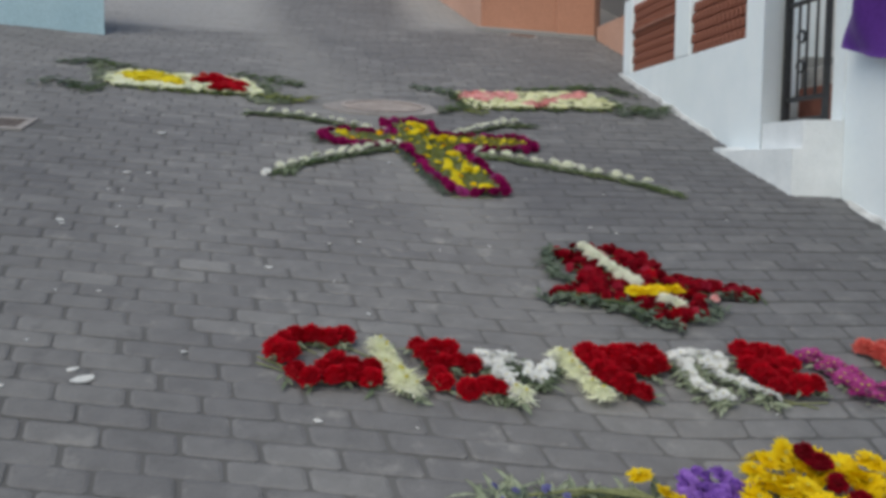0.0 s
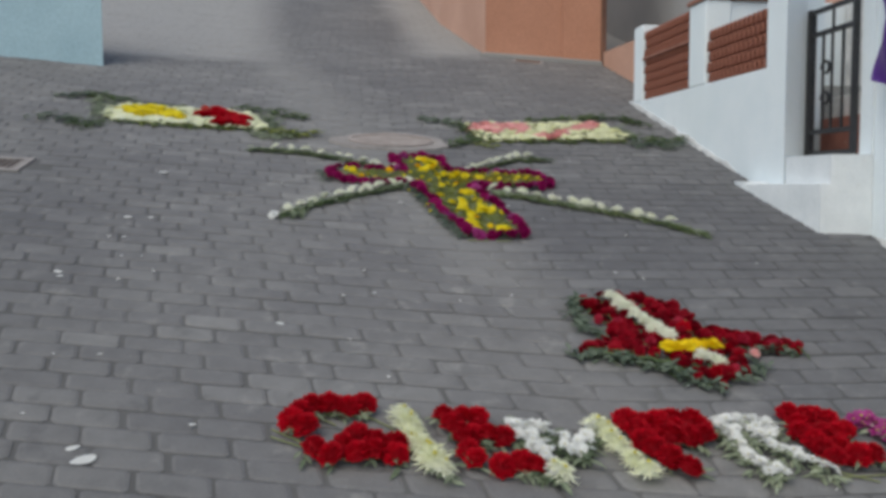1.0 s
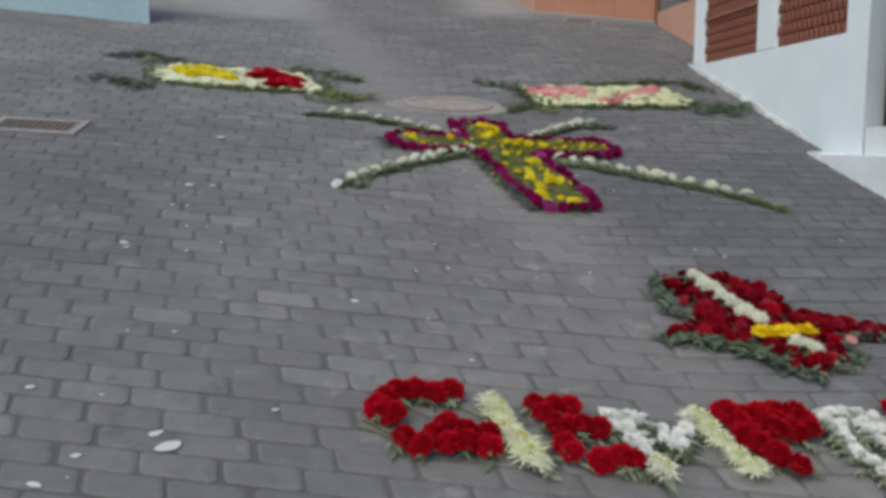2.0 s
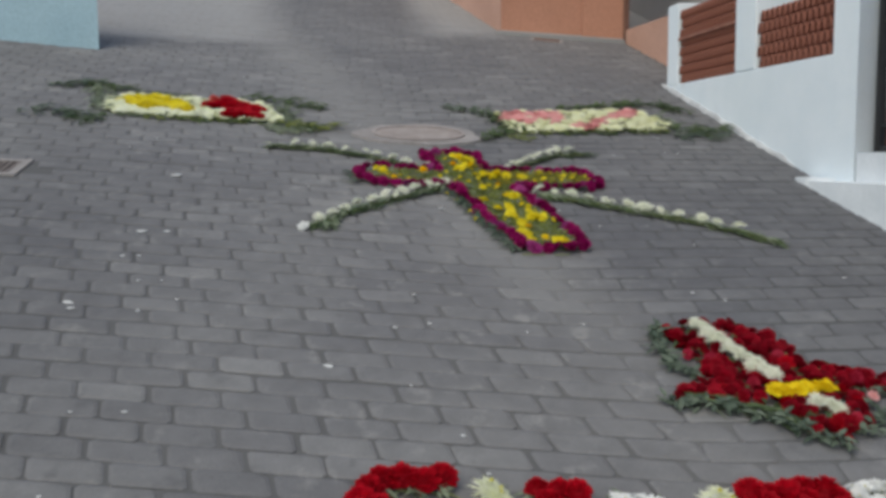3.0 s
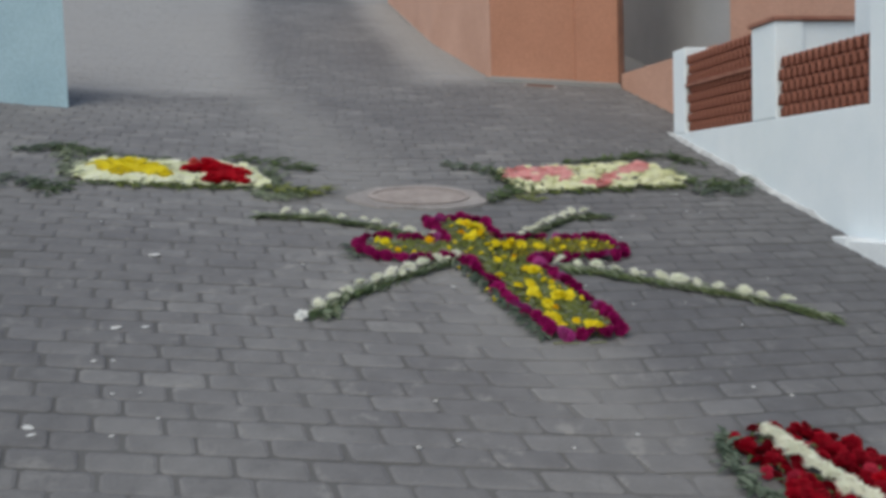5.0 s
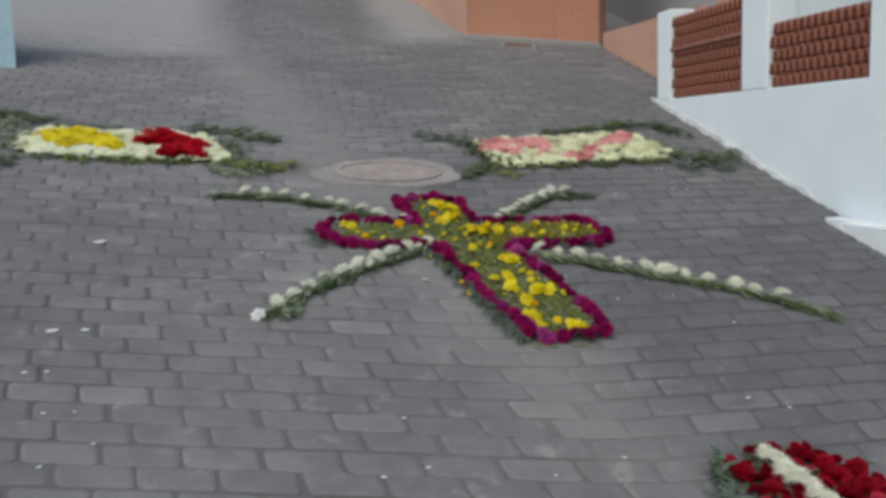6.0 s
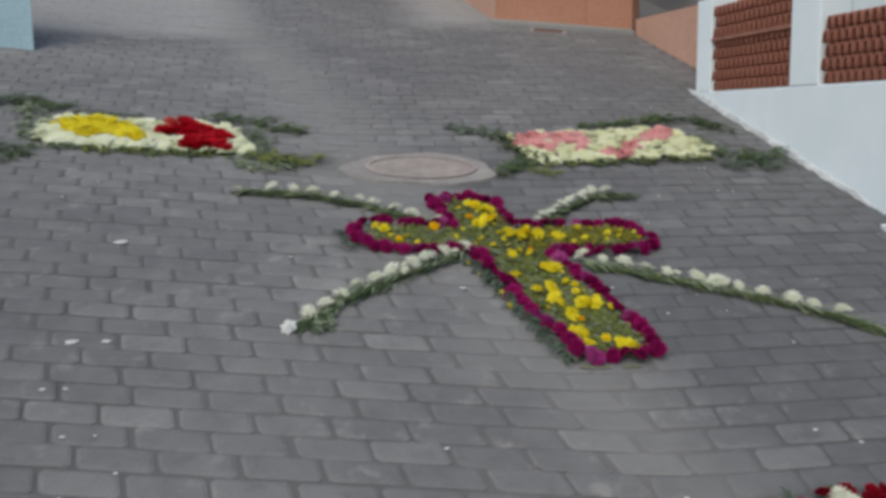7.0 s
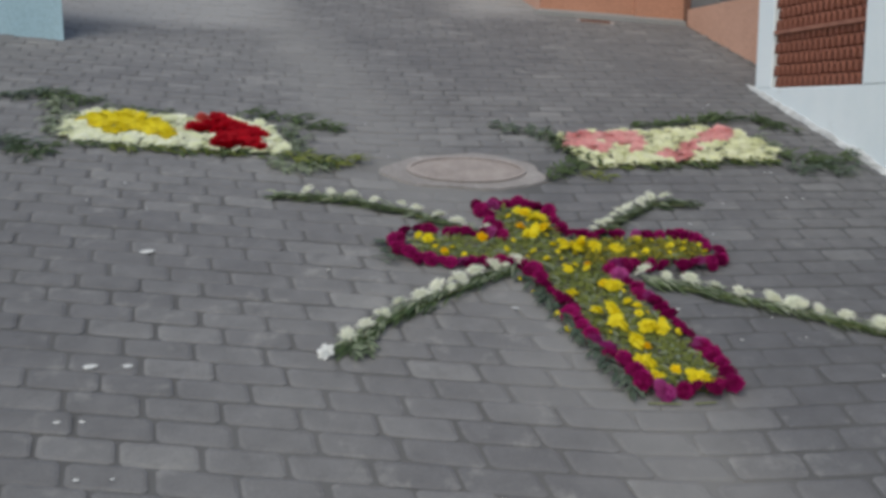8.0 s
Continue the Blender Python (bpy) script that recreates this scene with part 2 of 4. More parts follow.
M_CLOTH = wrinkled("purple cloth", (0.15, 0.045, 0.36), (0.17, 0.055, 0.40), 0.75, varied=0.15, sheen=0.3, thin=0.0)
M_WOOD = rough_surface("brown door paint", (0.10, 0.045, 0.03), (0.16, 0.075, 0.05), 8, 120, 0.6)

M_RED = wrinkled("red petals", (0.40, 0.001, 0.012), (0.62, 0.002, 0.020), 0.65)
M_CRIMSON = wrinkled("crimson petals", (0.20, 0.001, 0.010), (0.45, 0.003, 0.022), 0.65)
M_ROSE = wrinkled("rose petals", (0.40, 0.01, 0.04), (0.60, 0.05, 0.10), 0.65)
M_CREAM = wrinkled("cream petals", (0.84, 0.86, 0.60), (0.91, 0.92, 0.78), 0.6, varied=0.15)
M_IVORY = wrinkled("ivory petals", (0.82, 0.84, 0.70), (0.90, 0.90, 0.80), 0.6, varied=0.12)
M_WHITEP = wrinkled("white petals", (0.80, 0.81, 0.80), (0.90, 0.90, 0.88), 0.6, varied=0.12)
M_YELLOW = wrinkled("yellow petals", (0.87, 0.62, 0.010), (0.93, 0.73, 0.030), 0.6)
M_LEMON = wrinkled("lemon petals", (0.84, 0.70, 0.02), (0.92, 0.80, 0.06), 0.6)
M_AMBER = wrinkled("amber petals", (0.84, 0.46, 0.006), (0.90, 0.58, 0.010), 0.6)
M_MAGENTA = wrinkled("magenta petals", (0.26, 0.002, 0.082), (0.46, 0.012, 0.18), 0.65)
M_MAUVE = wrinkled("mauve petals", (0.40, 0.03, 0.22), (0.58, 0.12, 0.38), 0.65)
M_PURPLE = wrinkled("purple petals", (0.25, 0.10, 0.50), (0.42, 0.22, 0.68), 0.65)
M_BLUEP = wrinkled("blue petals", (0.14, 0.14, 0.36), (0.22, 0.22, 0.46), 0.65)
M_PINK = wrinkled("pink petals", (0.85, 0.36, 0.36), (0.90, 0.52, 0.50), 0.65)
M_CORAL = wrinkled("coral petals", (0.70, 0.10, 0.09), (0.80, 0.22, 0.18), 0.65)
M_HEART = wrinkled("flower heart", (0.52, 0.46, 0.07), (0.66, 0.60, 0.14), 0.8)
M_LEAF = wrinkled("green leaves", (0.065, 0.105, 0.050), (0.18, 0.24, 0.11), 0.55, varied=0.3, sheen=0.0)
M_LEAF_PALE = wrinkled("yellow-green leaves", (0.14, 0.185, 0.05), (0.30, 0.335, 0.095), 0.55, varied=0.3, sheen=0.0)
M_LEAF_GREY = wrinkled("grey-green leaves", (0.095, 0.135, 0.10), (0.26, 0.31, 0.235), 0.6, varied=0.3, sheen=0.0)
M_LEAF_SILVER = wrinkled("silvery leaves", (0.17, 0.22, 0.14), (0.42, 0.47, 0.34), 0.6, varied=0.3)
M_OLIVE = wrinkled("olive blossom sprays", (0.24, 0.215, 0.03), (0.50, 0.43, 0.06), 0.6, varied=0.3)
M_BUTTER = wrinkled("butter petals", (0.83, 0.84, 0.55), (0.91, 0.91, 0.71), 0.6, varied=0.15)
M_STEM = wrinkled("pale stems", (0.22, 0.26, 0.11), (0.34, 0.36, 0.18), 0.6, sheen=0.0)


# ---- mesh helpers ----
def mesh_from(name, verts, faces, mats, idx=None, smooth=False):
    me = bpy.data.meshes.new(name)
    me.from_pydata([tuple(v) for v in verts], [], faces)
    for m in (mats if isinstance(mats, (list, tuple)) else [mats]):
        me.materials.append(m)
    if idx:
        me.polygons.foreach_set("material_index", idx)
    if smooth:
        me.polygons.foreach_set("use_smooth", [True] * len(me.polygons))
    me.update()
    return me


def put(name, data, parent=None, m=None, label=""):
    ob = new(name, data)
    if parent:
        ob.parent = parent
    if m is not None:
        ob.matrix_basis = m
    if label:
        ob["label"] = label
    return ob


def part(name, bm, material, parent, label="", m=None):
    me = bpy.data.meshes.new(name)
    bm.to_mesh(me)
    bm.free()
    me.materials.append(material)
    return put(name, me, parent, m, label)


def box(bm, x0, x1, y0, y1, z0, z1, bevel=0.0):
    r = bmesh.ops.create_cube(bm, size=1.0, matrix=Matrix.Translation(((x0 + x1) / 2, (y0 + y1) / 2, (z0 + z1) / 2))
                              @ Matrix.Diagonal((x1 - x0, y1 - y0, z1 - z0, 1)))
    if bevel:
        es = list({e for v in r["verts"] for e in v.link_edges})
        bmesh.ops.bevel(bm, geom=es, offset=bevel, segments=2, affect="EDGES", profile=0.6)
    return bm


def boxed(x0, x1, y0, y1, z0, z1, bevel=0.0):
    return box(bmesh.new(), x0, x1, y0, y1, z0, z1, bevel)


def prism(points, z0, z1):
    """An upright body over a plan of world points, from z0 to z1 (numbers, or one for each point)."""
    bm = bmesh.new()
    n = len(points)
    lo = z0 if isinstance(z0, (list, tuple)) else [z0] * n
    hi = z1 if isinstance(z1, (list, tuple)) else [z1] * n
    a = [bm.verts.new((p[0], p[1], z)) for p, z in zip(points, lo)]
    b = [bm.verts.new((p[0], p[1], z)) for p, z in zip(points, hi)]
    bm.faces.new(a[::-1])
    bm.faces.new(b)
    for k in range(n):
        bm.faces.new((a[k], a[(k + 1) % n], b[(k + 1) % n], b[k]))
    bmesh.ops.recalc_face_normals(bm, faces=bm.faces)
    return bm


def along(points, step):
    """Evenly spaced places on a line of points, with the direction there."""
    out, carry = [], 0.0
    for (x0, y0), (x1, y1) in zip(points, points[1:]):
        d = math.hypot(x1 - x0, y1 - y0)
        s = carry
        while s < d:
            out.append((x0 + (x1 - x0) * s / d, y0 + (y1 - y0) * s / d, math.atan2(y1 - y0, x1 - x0)))
            s += step
        carry = s - d
    return out


def slab(points, z0, z1):
    """A flat slab over street points, lying in the street's plane."""
    bm = prism(points, z0, z1)
    bm.transform(S)
    return bm


def structure(name, bm, material, label, category):
    return tagged(part(name, bm, material, None), label, category, kind="structure")


# ---- ground ----
bm = bmesh.new()
vs = [bm.verts.new(v) for v in ((-60, -40, -0.0065), (60, -40, -0.0065), (60, 70, -0.0065), (-60, 70, -0.0065))]
bm.faces.new(vs)
bm.transform(S)
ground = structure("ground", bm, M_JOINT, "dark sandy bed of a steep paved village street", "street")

# ---- white terrace wall with clay lattice ----
W = pose(2.0, 0.42, 0, 0, 0, 1.39)


def w_part(name, x0, x1, y0, y1, z0, z1, mat, parent, bevel=0.008, label=""):
    """A box in wall coordinates, given by world y along the wall."""
    return part(name, boxed(x0, x1, y0 - 0.42, y1 - 0.42, z0, z1, bevel), mat, parent, label)


wall = tagged(new("wall_terrace"), "whitewashed terrace wall with red clay lattice panels", "wall", kind="structure")
wall.matrix_world = W
T = 0.16
# plinth that follows the slope: its foot goes below the street
w_part("plinth", 0.0, T, -0.42, 1.87, -0.7, 0.484, M_WHITE, wall)
w_part("pillar", -0.004, T + 0.01, 1.60, 1.80, 0.48, 1.06, M_WHITE, wall, 0.012)
w_part("pillar", -0.004, T + 0.01, 0.415, 0.685, 0.482, 1.02, M_WHITE, wall, 0.012)
w_part("coping", -0.02, T + 0.5, 0.40, 0.70, 1.02, 1.045, M_TILE_CAP, wall, 0.006, "red tile coping on the pillar")
w_part("return_wall", T + 0.012, 0.98, 0.43, 0.67, 0.3, 1.018, M_WHITE, wall)
part("pillar", prism([(-0.003, -0.842), (0.0, -1.055), (0.185, -0.925), (0.185, -0.842)], -0.8, 1.9), M_WHITE, wall)


def cement_foot(line, width, seed):
    """A ragged fillet of cement where a wall meets the sloping street, in world coordinates."""
    rng = random.Random(seed)
    bm = bmesh.new()
    rows = []
    places = along(line, 0.05)
    for k, (x, y, a) in enumerate(places):
        taper = min(1.0, 0.05 + 0.3 * min(k, len(places) - 1 - k))
        w = taper * width * rng.uniform(0.35, 1.25)
        h = taper * 0.025 * rng.uniform(0.6, 1.5)
        rows.append([bm.verts.new(P(x - w, y + rng.uniform(-0.012, 0.012), -0.004)), bm.verts.new(P(x - 0.35 * w, y, 0.55 * h)), bm.verts.new(P(x + 0.02, y, h)), bm.verts.new(P(x + 0.02, y, -0.01))])
    for p, q in zip(rows, rows[1:]):
        for k in range(3):
            bm.faces.new((p[k], p[k + 1], q[k + 1], q[k]))
    bmesh.ops.recalc_face_normals(bm, faces=bm.faces)
    return bm


def lattice(y0, y1, z0, z1, rail):
    """A panel of overlapping clay lattice tiles, set back in the wall."""
    # darker clay sheet behind the tiles: painted shade of the lattice openings
    body = part("lattice_panel", boxed(0.040, 0.055, y0 - 0.42, y1 - 0.42, z0, z1), M_CLAY_SHADE, wall, "weathered red clay lattice panel")
    n = round((y1 - y0) / 0.058)
    rows = round((z1 - z0) / 0.062)
    step, rise = (y1 - y0) / n, (z1 - z0) / rows
    # one arched tile, shared by the panel
    verts, faces = [], []
    seg = 6
    for k in range(seg + 1):
        a = math.pi * k / seg
        for d in (0.0, 0.035):
            for r in (0.44, 0.30):
                verts.append((0.039 - d * 0.9, math.cos(a) * step * r, (math.sin(a) * 0.92 - 0.46) * rise * (r / 0.44)))
    for k in range(seg):
        i, j = 4 * k, 4 * k + 4
        faces += [(i, i + 2, j + 2, j), (i + 1, j + 1, j + 3, i + 3), (i + 2, i + 3, j + 3, j + 2), (i, j, j + 1, i + 1)]
    tile = mesh_from("lattice_tile", verts, faces, M_CLAY)
    for r in range(rows):
        for c in range(n):
            put("lattice_tile", tile, body, pose(0, y0 - 0.42 + (c + 0.5 + (0.25 if r % 2 else -0.25)) * step * 0.985, z0 + (r + 0.5) * rise))
    for z in rail:
        part("rail", boxed(-0.004, 0.0395, y0 - 0.42, y1 - 0.42, z - 0.012, z + 0.012, 0.004), M_TILE_CAP, body)
    return body


foot = tagged(part("skirting", cement_foot([(1.955, 2.0), (1.985, 0.6), (2.005, 0.10), (2.008, -0.10)], 0.024, 4), M_SPLASH, None), "ragged limewashed cement fillet along the white wall", "skirting", kind="structure")
foot_near = tagged(part("skirting", cement_foot([(2.262, -1.16), (2.262, -3.6)], 0.04, 6), M_SPLASH, None), "ragged grey cement fillet along the house wall", "skirting", kind="structure")
lattice(0.685, 1.60, 0.485, 1.005, (0.80,))
lattice(-0.42, 0.415, 0.485, 0.82, ())

# landing block, steps and the gate
steps = tagged(new("entrance_step"), "whitewashed entrance steps below an iron gate", "step", kind="structure")
part("landing", prism([(1.905, -0.33), (1.93, -0.62), (1.985, -1.10), (2.3, -1.10), (2.3, -0.33)], -0.9, -0.155), M_STEP, steps)
part("threshold", prism([(2.035, -1.098), (2.6, -1.098), (2.6, -0.44), (2.215, -0.51), (2.035, -0.6365)], -0.16, -0.012), M_STEP, steps)
part("toe", prism([(1.90, -0.30), (1.905, -0.40), (1.98, -0.55), (2.01, -0.12)], -0.5, -0.14), M_STEP, steps)

house = tagged(new("wall_house"), "whitewashed house front beside the gate", "wall", kind="structure")
part("wall", boxed(2.25, 2.5, -9.0, -1.102, -4.0, 2.6), M_WHITE, house)
part("jamb", boxed(2.238, 2.5, -1.101, -0.990, -0.011, 2.6), M_WHITE, house)

gate = tagged(new("iron_gate"), "black wrought iron gate with bars and rails", "gate")
gate.matrix_world = pose(2.215, -0.512, -0.011)


def bar(name, y0, y1, z0, z1, w=0.02, label=""):
    return part(name, boxed(-w / 2, w / 2, y0, y1, z0, z1, 0.003), M_IRON, gate, label)


bar("stile", -0.042, -0.004, 0, 0.785, 0.036)
bar("stile", -0.475, -0.447, 0, 0.785, 0.03)
bar("bottom_rail", -0.447, -0.042, 0.0, 0.03, 0.03)
for z in (0.12, 0.636, 0.757):
    bar("rail", -0.447, -0.042, z, z + 0.024, 0.024)
for y in (-0.15, -0.24, -0.345):
    bar("upright", y - 0.006, y + 0.006, 0.144, 0.636, 0.013)
bar("upright", -0.25, -0.238, 0.66, 0.757, 0.013)
for k, z in enumerate((0.30, 0.46)):
    bm = bmesh.new()
    ring = []
    for i in range(17):
        a = i / 16 * 1.5 * math.pi
        r = 0.045 * (1 - 0.45 * i / 16)
        ring.append((r * math.cos(a), r * math.sin(a)))
    for (ya, za), (yb, zb) in zip(ring, ring[1:]):
        d = Vector((0, yb - ya, zb - za))
        bmesh.ops.create_cube(bm, size=1.0, matrix=Matrix.Translation((0, -0.18 + (ya + yb) / 2, z + (za + zb) / 2))
                              @ d.to_track_quat("Y", "Z").to_matrix().to_4x4() @ Matrix.Diagonal((0.012, d.length * 1.15, 0.012, 1)))
    part("scroll", bm, M_IRON, gate)

porch = tagged(new("wall_porch"), "white porch walls with grey stone stair", "wall", kind="structure")
part("back", boxed(2.95, 3.05, -1.3, 0.425, -0.1, 1.1), M_STONE_GREY, porch)
part("side", prism([(2.235, -0.13), (2.50, -0.13), (2.50, 0.04), (2.235, 0.04)], -0.1, 1.3), M_WHITE, porch)
part("riser", boxed(2.46, 2.60, -1.09, -0.19, -0.05, 0.22, 0.01), M_CLAY, porch, "terracotta tiled stair")
part("riser", boxed(2.602, 2.948, -1.09, 0.04, -0.05, 0.36, 0.01), M_STONE_GREY, porch)

terrace = structure("floor", boxed(2.175, 3.6, 0.05, 3.6, 0.2, 0.44), M_CONCRETE, "terrace floor behind the lattice wall", "floor")

# purple cloth
bm = bmesh.new()
ny, nz = 48, 30
grid = [[None] * (nz + 1) for _ in range(ny + 1)]
for i in range(ny + 1):
    for j in range(nz + 1):
        u, v = i / ny, j / nz
        y = -1.25 - 1.15 * u
        sag = 0.09 * math.sin(math.pi * min(1, u * 1.9)) + 0.03 * u
        z = 1.25 - (0.925 + sag) * v + 0.02 * math.sin(9 * u) * v
        fold = 0.032 * math.sin(13 * u + 4.5 * v + 1.5 * math.sin(4 * v)) * (0.35 + 0.65 * v) + 0.016 * math.sin(29 * u - 7 * v) + 0.022 * math.sin(21 * u + 11 * v)
        grid[i][j] = bm.verts.new((2.172 + fold, y, z))
for i in range(ny):
    for j in range(nz):
        bm.faces.new((grid[i][j], grid[i + 1][j], grid[i + 1][j + 1], grid[i][j + 1])).smooth = True
bmesh.ops.solidify(bm, geom=bm.faces[:], thickness=0.004)
cloth = tagged(part("hanging_cloth", bm, M_CLOTH, None), "purple cloth draped in folds on the white wall", "cloth")

# ---- orange house uphill ----
orange = tagged(new("house_orange"), "orange plastered house at the bend of the street", "house", kind="structure")
c0, c1, c2 = P(1.09, 4.20), P(2.24, 3.92), P(0.84, 6.6)
c3 = P(0.74, 12.0)
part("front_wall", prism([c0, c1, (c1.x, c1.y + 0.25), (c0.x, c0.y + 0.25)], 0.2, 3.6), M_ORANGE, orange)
# the paler orange paints in the light that falls on this side
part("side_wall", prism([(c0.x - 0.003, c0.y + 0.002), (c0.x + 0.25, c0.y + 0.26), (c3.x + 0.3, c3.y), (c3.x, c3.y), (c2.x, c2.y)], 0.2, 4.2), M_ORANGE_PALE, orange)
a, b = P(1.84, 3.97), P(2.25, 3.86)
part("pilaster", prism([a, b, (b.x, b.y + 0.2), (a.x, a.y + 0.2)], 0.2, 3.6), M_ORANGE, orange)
part("downpipe", boxed(c1.x - 0.035, c1.x + 0.012, c1.y - 0.10, c1.y - 0.055, 0.6, 3.6, 0.01), M_WOOD, orange, "dark brown downpipe")
part("kerb", prism([P(1.02, 4.1), P(2.2, 3.78), P(2.2, 3.9), P(1.1, 4.21)], 0.4, [P(1.02, 4.1).z + 0.02, P(2.2, 3.78).z + 0.03, P(2.2, 3.9).z + 0.03, P(1.1, 4.21).z + 0.02]), M_CONCRETE, orange, "pale cement skirting")

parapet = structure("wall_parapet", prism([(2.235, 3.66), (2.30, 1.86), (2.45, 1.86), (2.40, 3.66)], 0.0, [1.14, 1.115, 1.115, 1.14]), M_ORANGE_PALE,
                    "low faded orange parapet beyond the terrace", "wall")
garage = structure("wall_garage", boxed(3.0, 3.2, 3.05, 9.0, 0.2, 3.4), M_GREY, "dark grey metal garage front", "wall")
back = structure("wall_back", boxed(2.99, 3.2, 0.43, 3.05, 0.2, 3.4), M_ORANGE_PALE, "faded orange house wall behind the terrace", "wall")

# ---- blue house ----
blue = tagged(new("house_blue"), "pale blue plastered house at the street side", "house", kind="structure")
b0, b1 = P(-2.31, 2.64), P(-6.0, 3.75)
part("wall", prism([b0, (b0.x - 2.6, b0.y + 1.5), (b1.x, b1.y + 2.2), b1], -1.0, 1.86), M_BLUE, blue)
part("quoin", prism([(b0.x + 0.006, b0.y - 0.006), (b0.x - 0.02, b0.y + 0.05), (b0.x - 0.05, b0.y + 0.06), (b0.x - 0.05, b0.y + 0.008)], -1.0, 1.86),
     M_BLUE, blue, "worn pale blue corner edge")

# ---- drains and manhole ----
manhole = tagged(new("manhole_cover"), "dusty oval manhole cover set in cement", "manhole", kind="")
manhole.matrix_world = S @ pose(-0.02, 0.385, 0)


def disc(rx, ry, z0, z1, n=48, wob=0.0):
    rng = random.Random(5)
    bm = bmesh.new()
    ph = [rng.uniform(0, 6.28) for _ in range(3)]
    rim = [1 + wob * (math.sin(3 * a + ph[0]) + 0.6 * math.sin(7 * a + ph[1])) for a in [2 * math.pi * k / n for k in range(n)]]
    lo = [bm.verts.new((rx * r * math.cos(2 * math.pi * k / n), ry * r * math.sin(2 * math.pi * k / n), z0)) for k, r in enumerate(rim)]
    hi = [bm.verts.new((0.985 * v.co.x, 0.985 * v.co.y, z1)) for v in lo]
    bm.faces.new(hi)
    for k in range(n):
        bm.faces.new((lo[k], lo[(k + 1) % n], hi[(k + 1) % n], hi[k]))
    return bm


part("cement_collar", disc(0.36, 0.215, -0.012, 0.0045, wob=0.06), M_DUST, manhole)
bm = bmesh.new()
for k in range(40):
    a0, a1 = 2 * math.pi * k / 40, 2 * math.pi * (k + 1) / 40
    quad = [(0.245, 0.14, a0), (0.245, 0.14, a1), (0.265, 0.155, a1), (0.265, 0.155, a0)]
    bm.faces.new([bm.verts.new((rx * math.cos(t), ry * math.sin(t), 0.0072)) for rx, ry, t in quad])
bmesh.ops.remove_doubles(bm, verts=bm.verts, dist=0.0005)
bmesh.ops.solidify(bm, geom=bm.faces[:], thickness=0.006)
part("rim", bm, M_MANHOLE, manhole)
part("cover", disc(0.25, 0.145, -0.004, 0.0065, wob=0.008), M_MANHOLE, manhole)
bm = bmesh.new()
for k in range(7):
    y = -0.105 + 0.035 * k
    half = 0.24 * math.sqrt(max(0.05, 1 - (y / 0.15) ** 2))
    box(bm, -half, half, y - 0.005, y + 0.005, 0.0055, 0.0082)
part("tread_ribs", bm, M_MANHOLE, manhole)

drain = tagged(new("street_drain"), "rusty drain grate in a pale cement frame", "drain")
drain.matrix_world = S @ pose(-2.16, -0.35, 0, 0, 0, -4)
bm = bmesh.new()
for x0, x1, y0, y1 in ((-0.24, 0.22, -0.12, -0.085), (-0.24, 0.22, 0.085, 0.12), (-0.24, -0.20, -0.085, 0.085), (0.18, 0.22, -0.085, 0.085)):
    box(bm, x0, x1, y0, y1, -0.012, 0.003)
part("frame", bm, M_DUST, drain)
part("pit", boxed(-0.2, 0.18, -0.085, 0.085, -0.012, -0.004), M_DRAIN, drain)
for k in range(12):
    x = -0.19 + 0.032 * k
    part("grate_bar", boxed(x, x + 0.014, -0.085, 0.085, -0.004, 0.001), M_DRAIN, drain)
drain2 = tagged(new("street_drain"), "small dark drain at the foot of the orange house", "drain")
drain2.matrix_world = S @ pose(1.46, 3.82, 0.0, 0, 0, -14)
part("frame", boxed(-0.15, 0.15, -0.075, 0.075, -0.01, 0.002), M_DUST, drain2)
part("grate", boxed(-0.12, 0.12, -0.05, 0.05, -0.01, 0.006), M_WOOD, drain2)

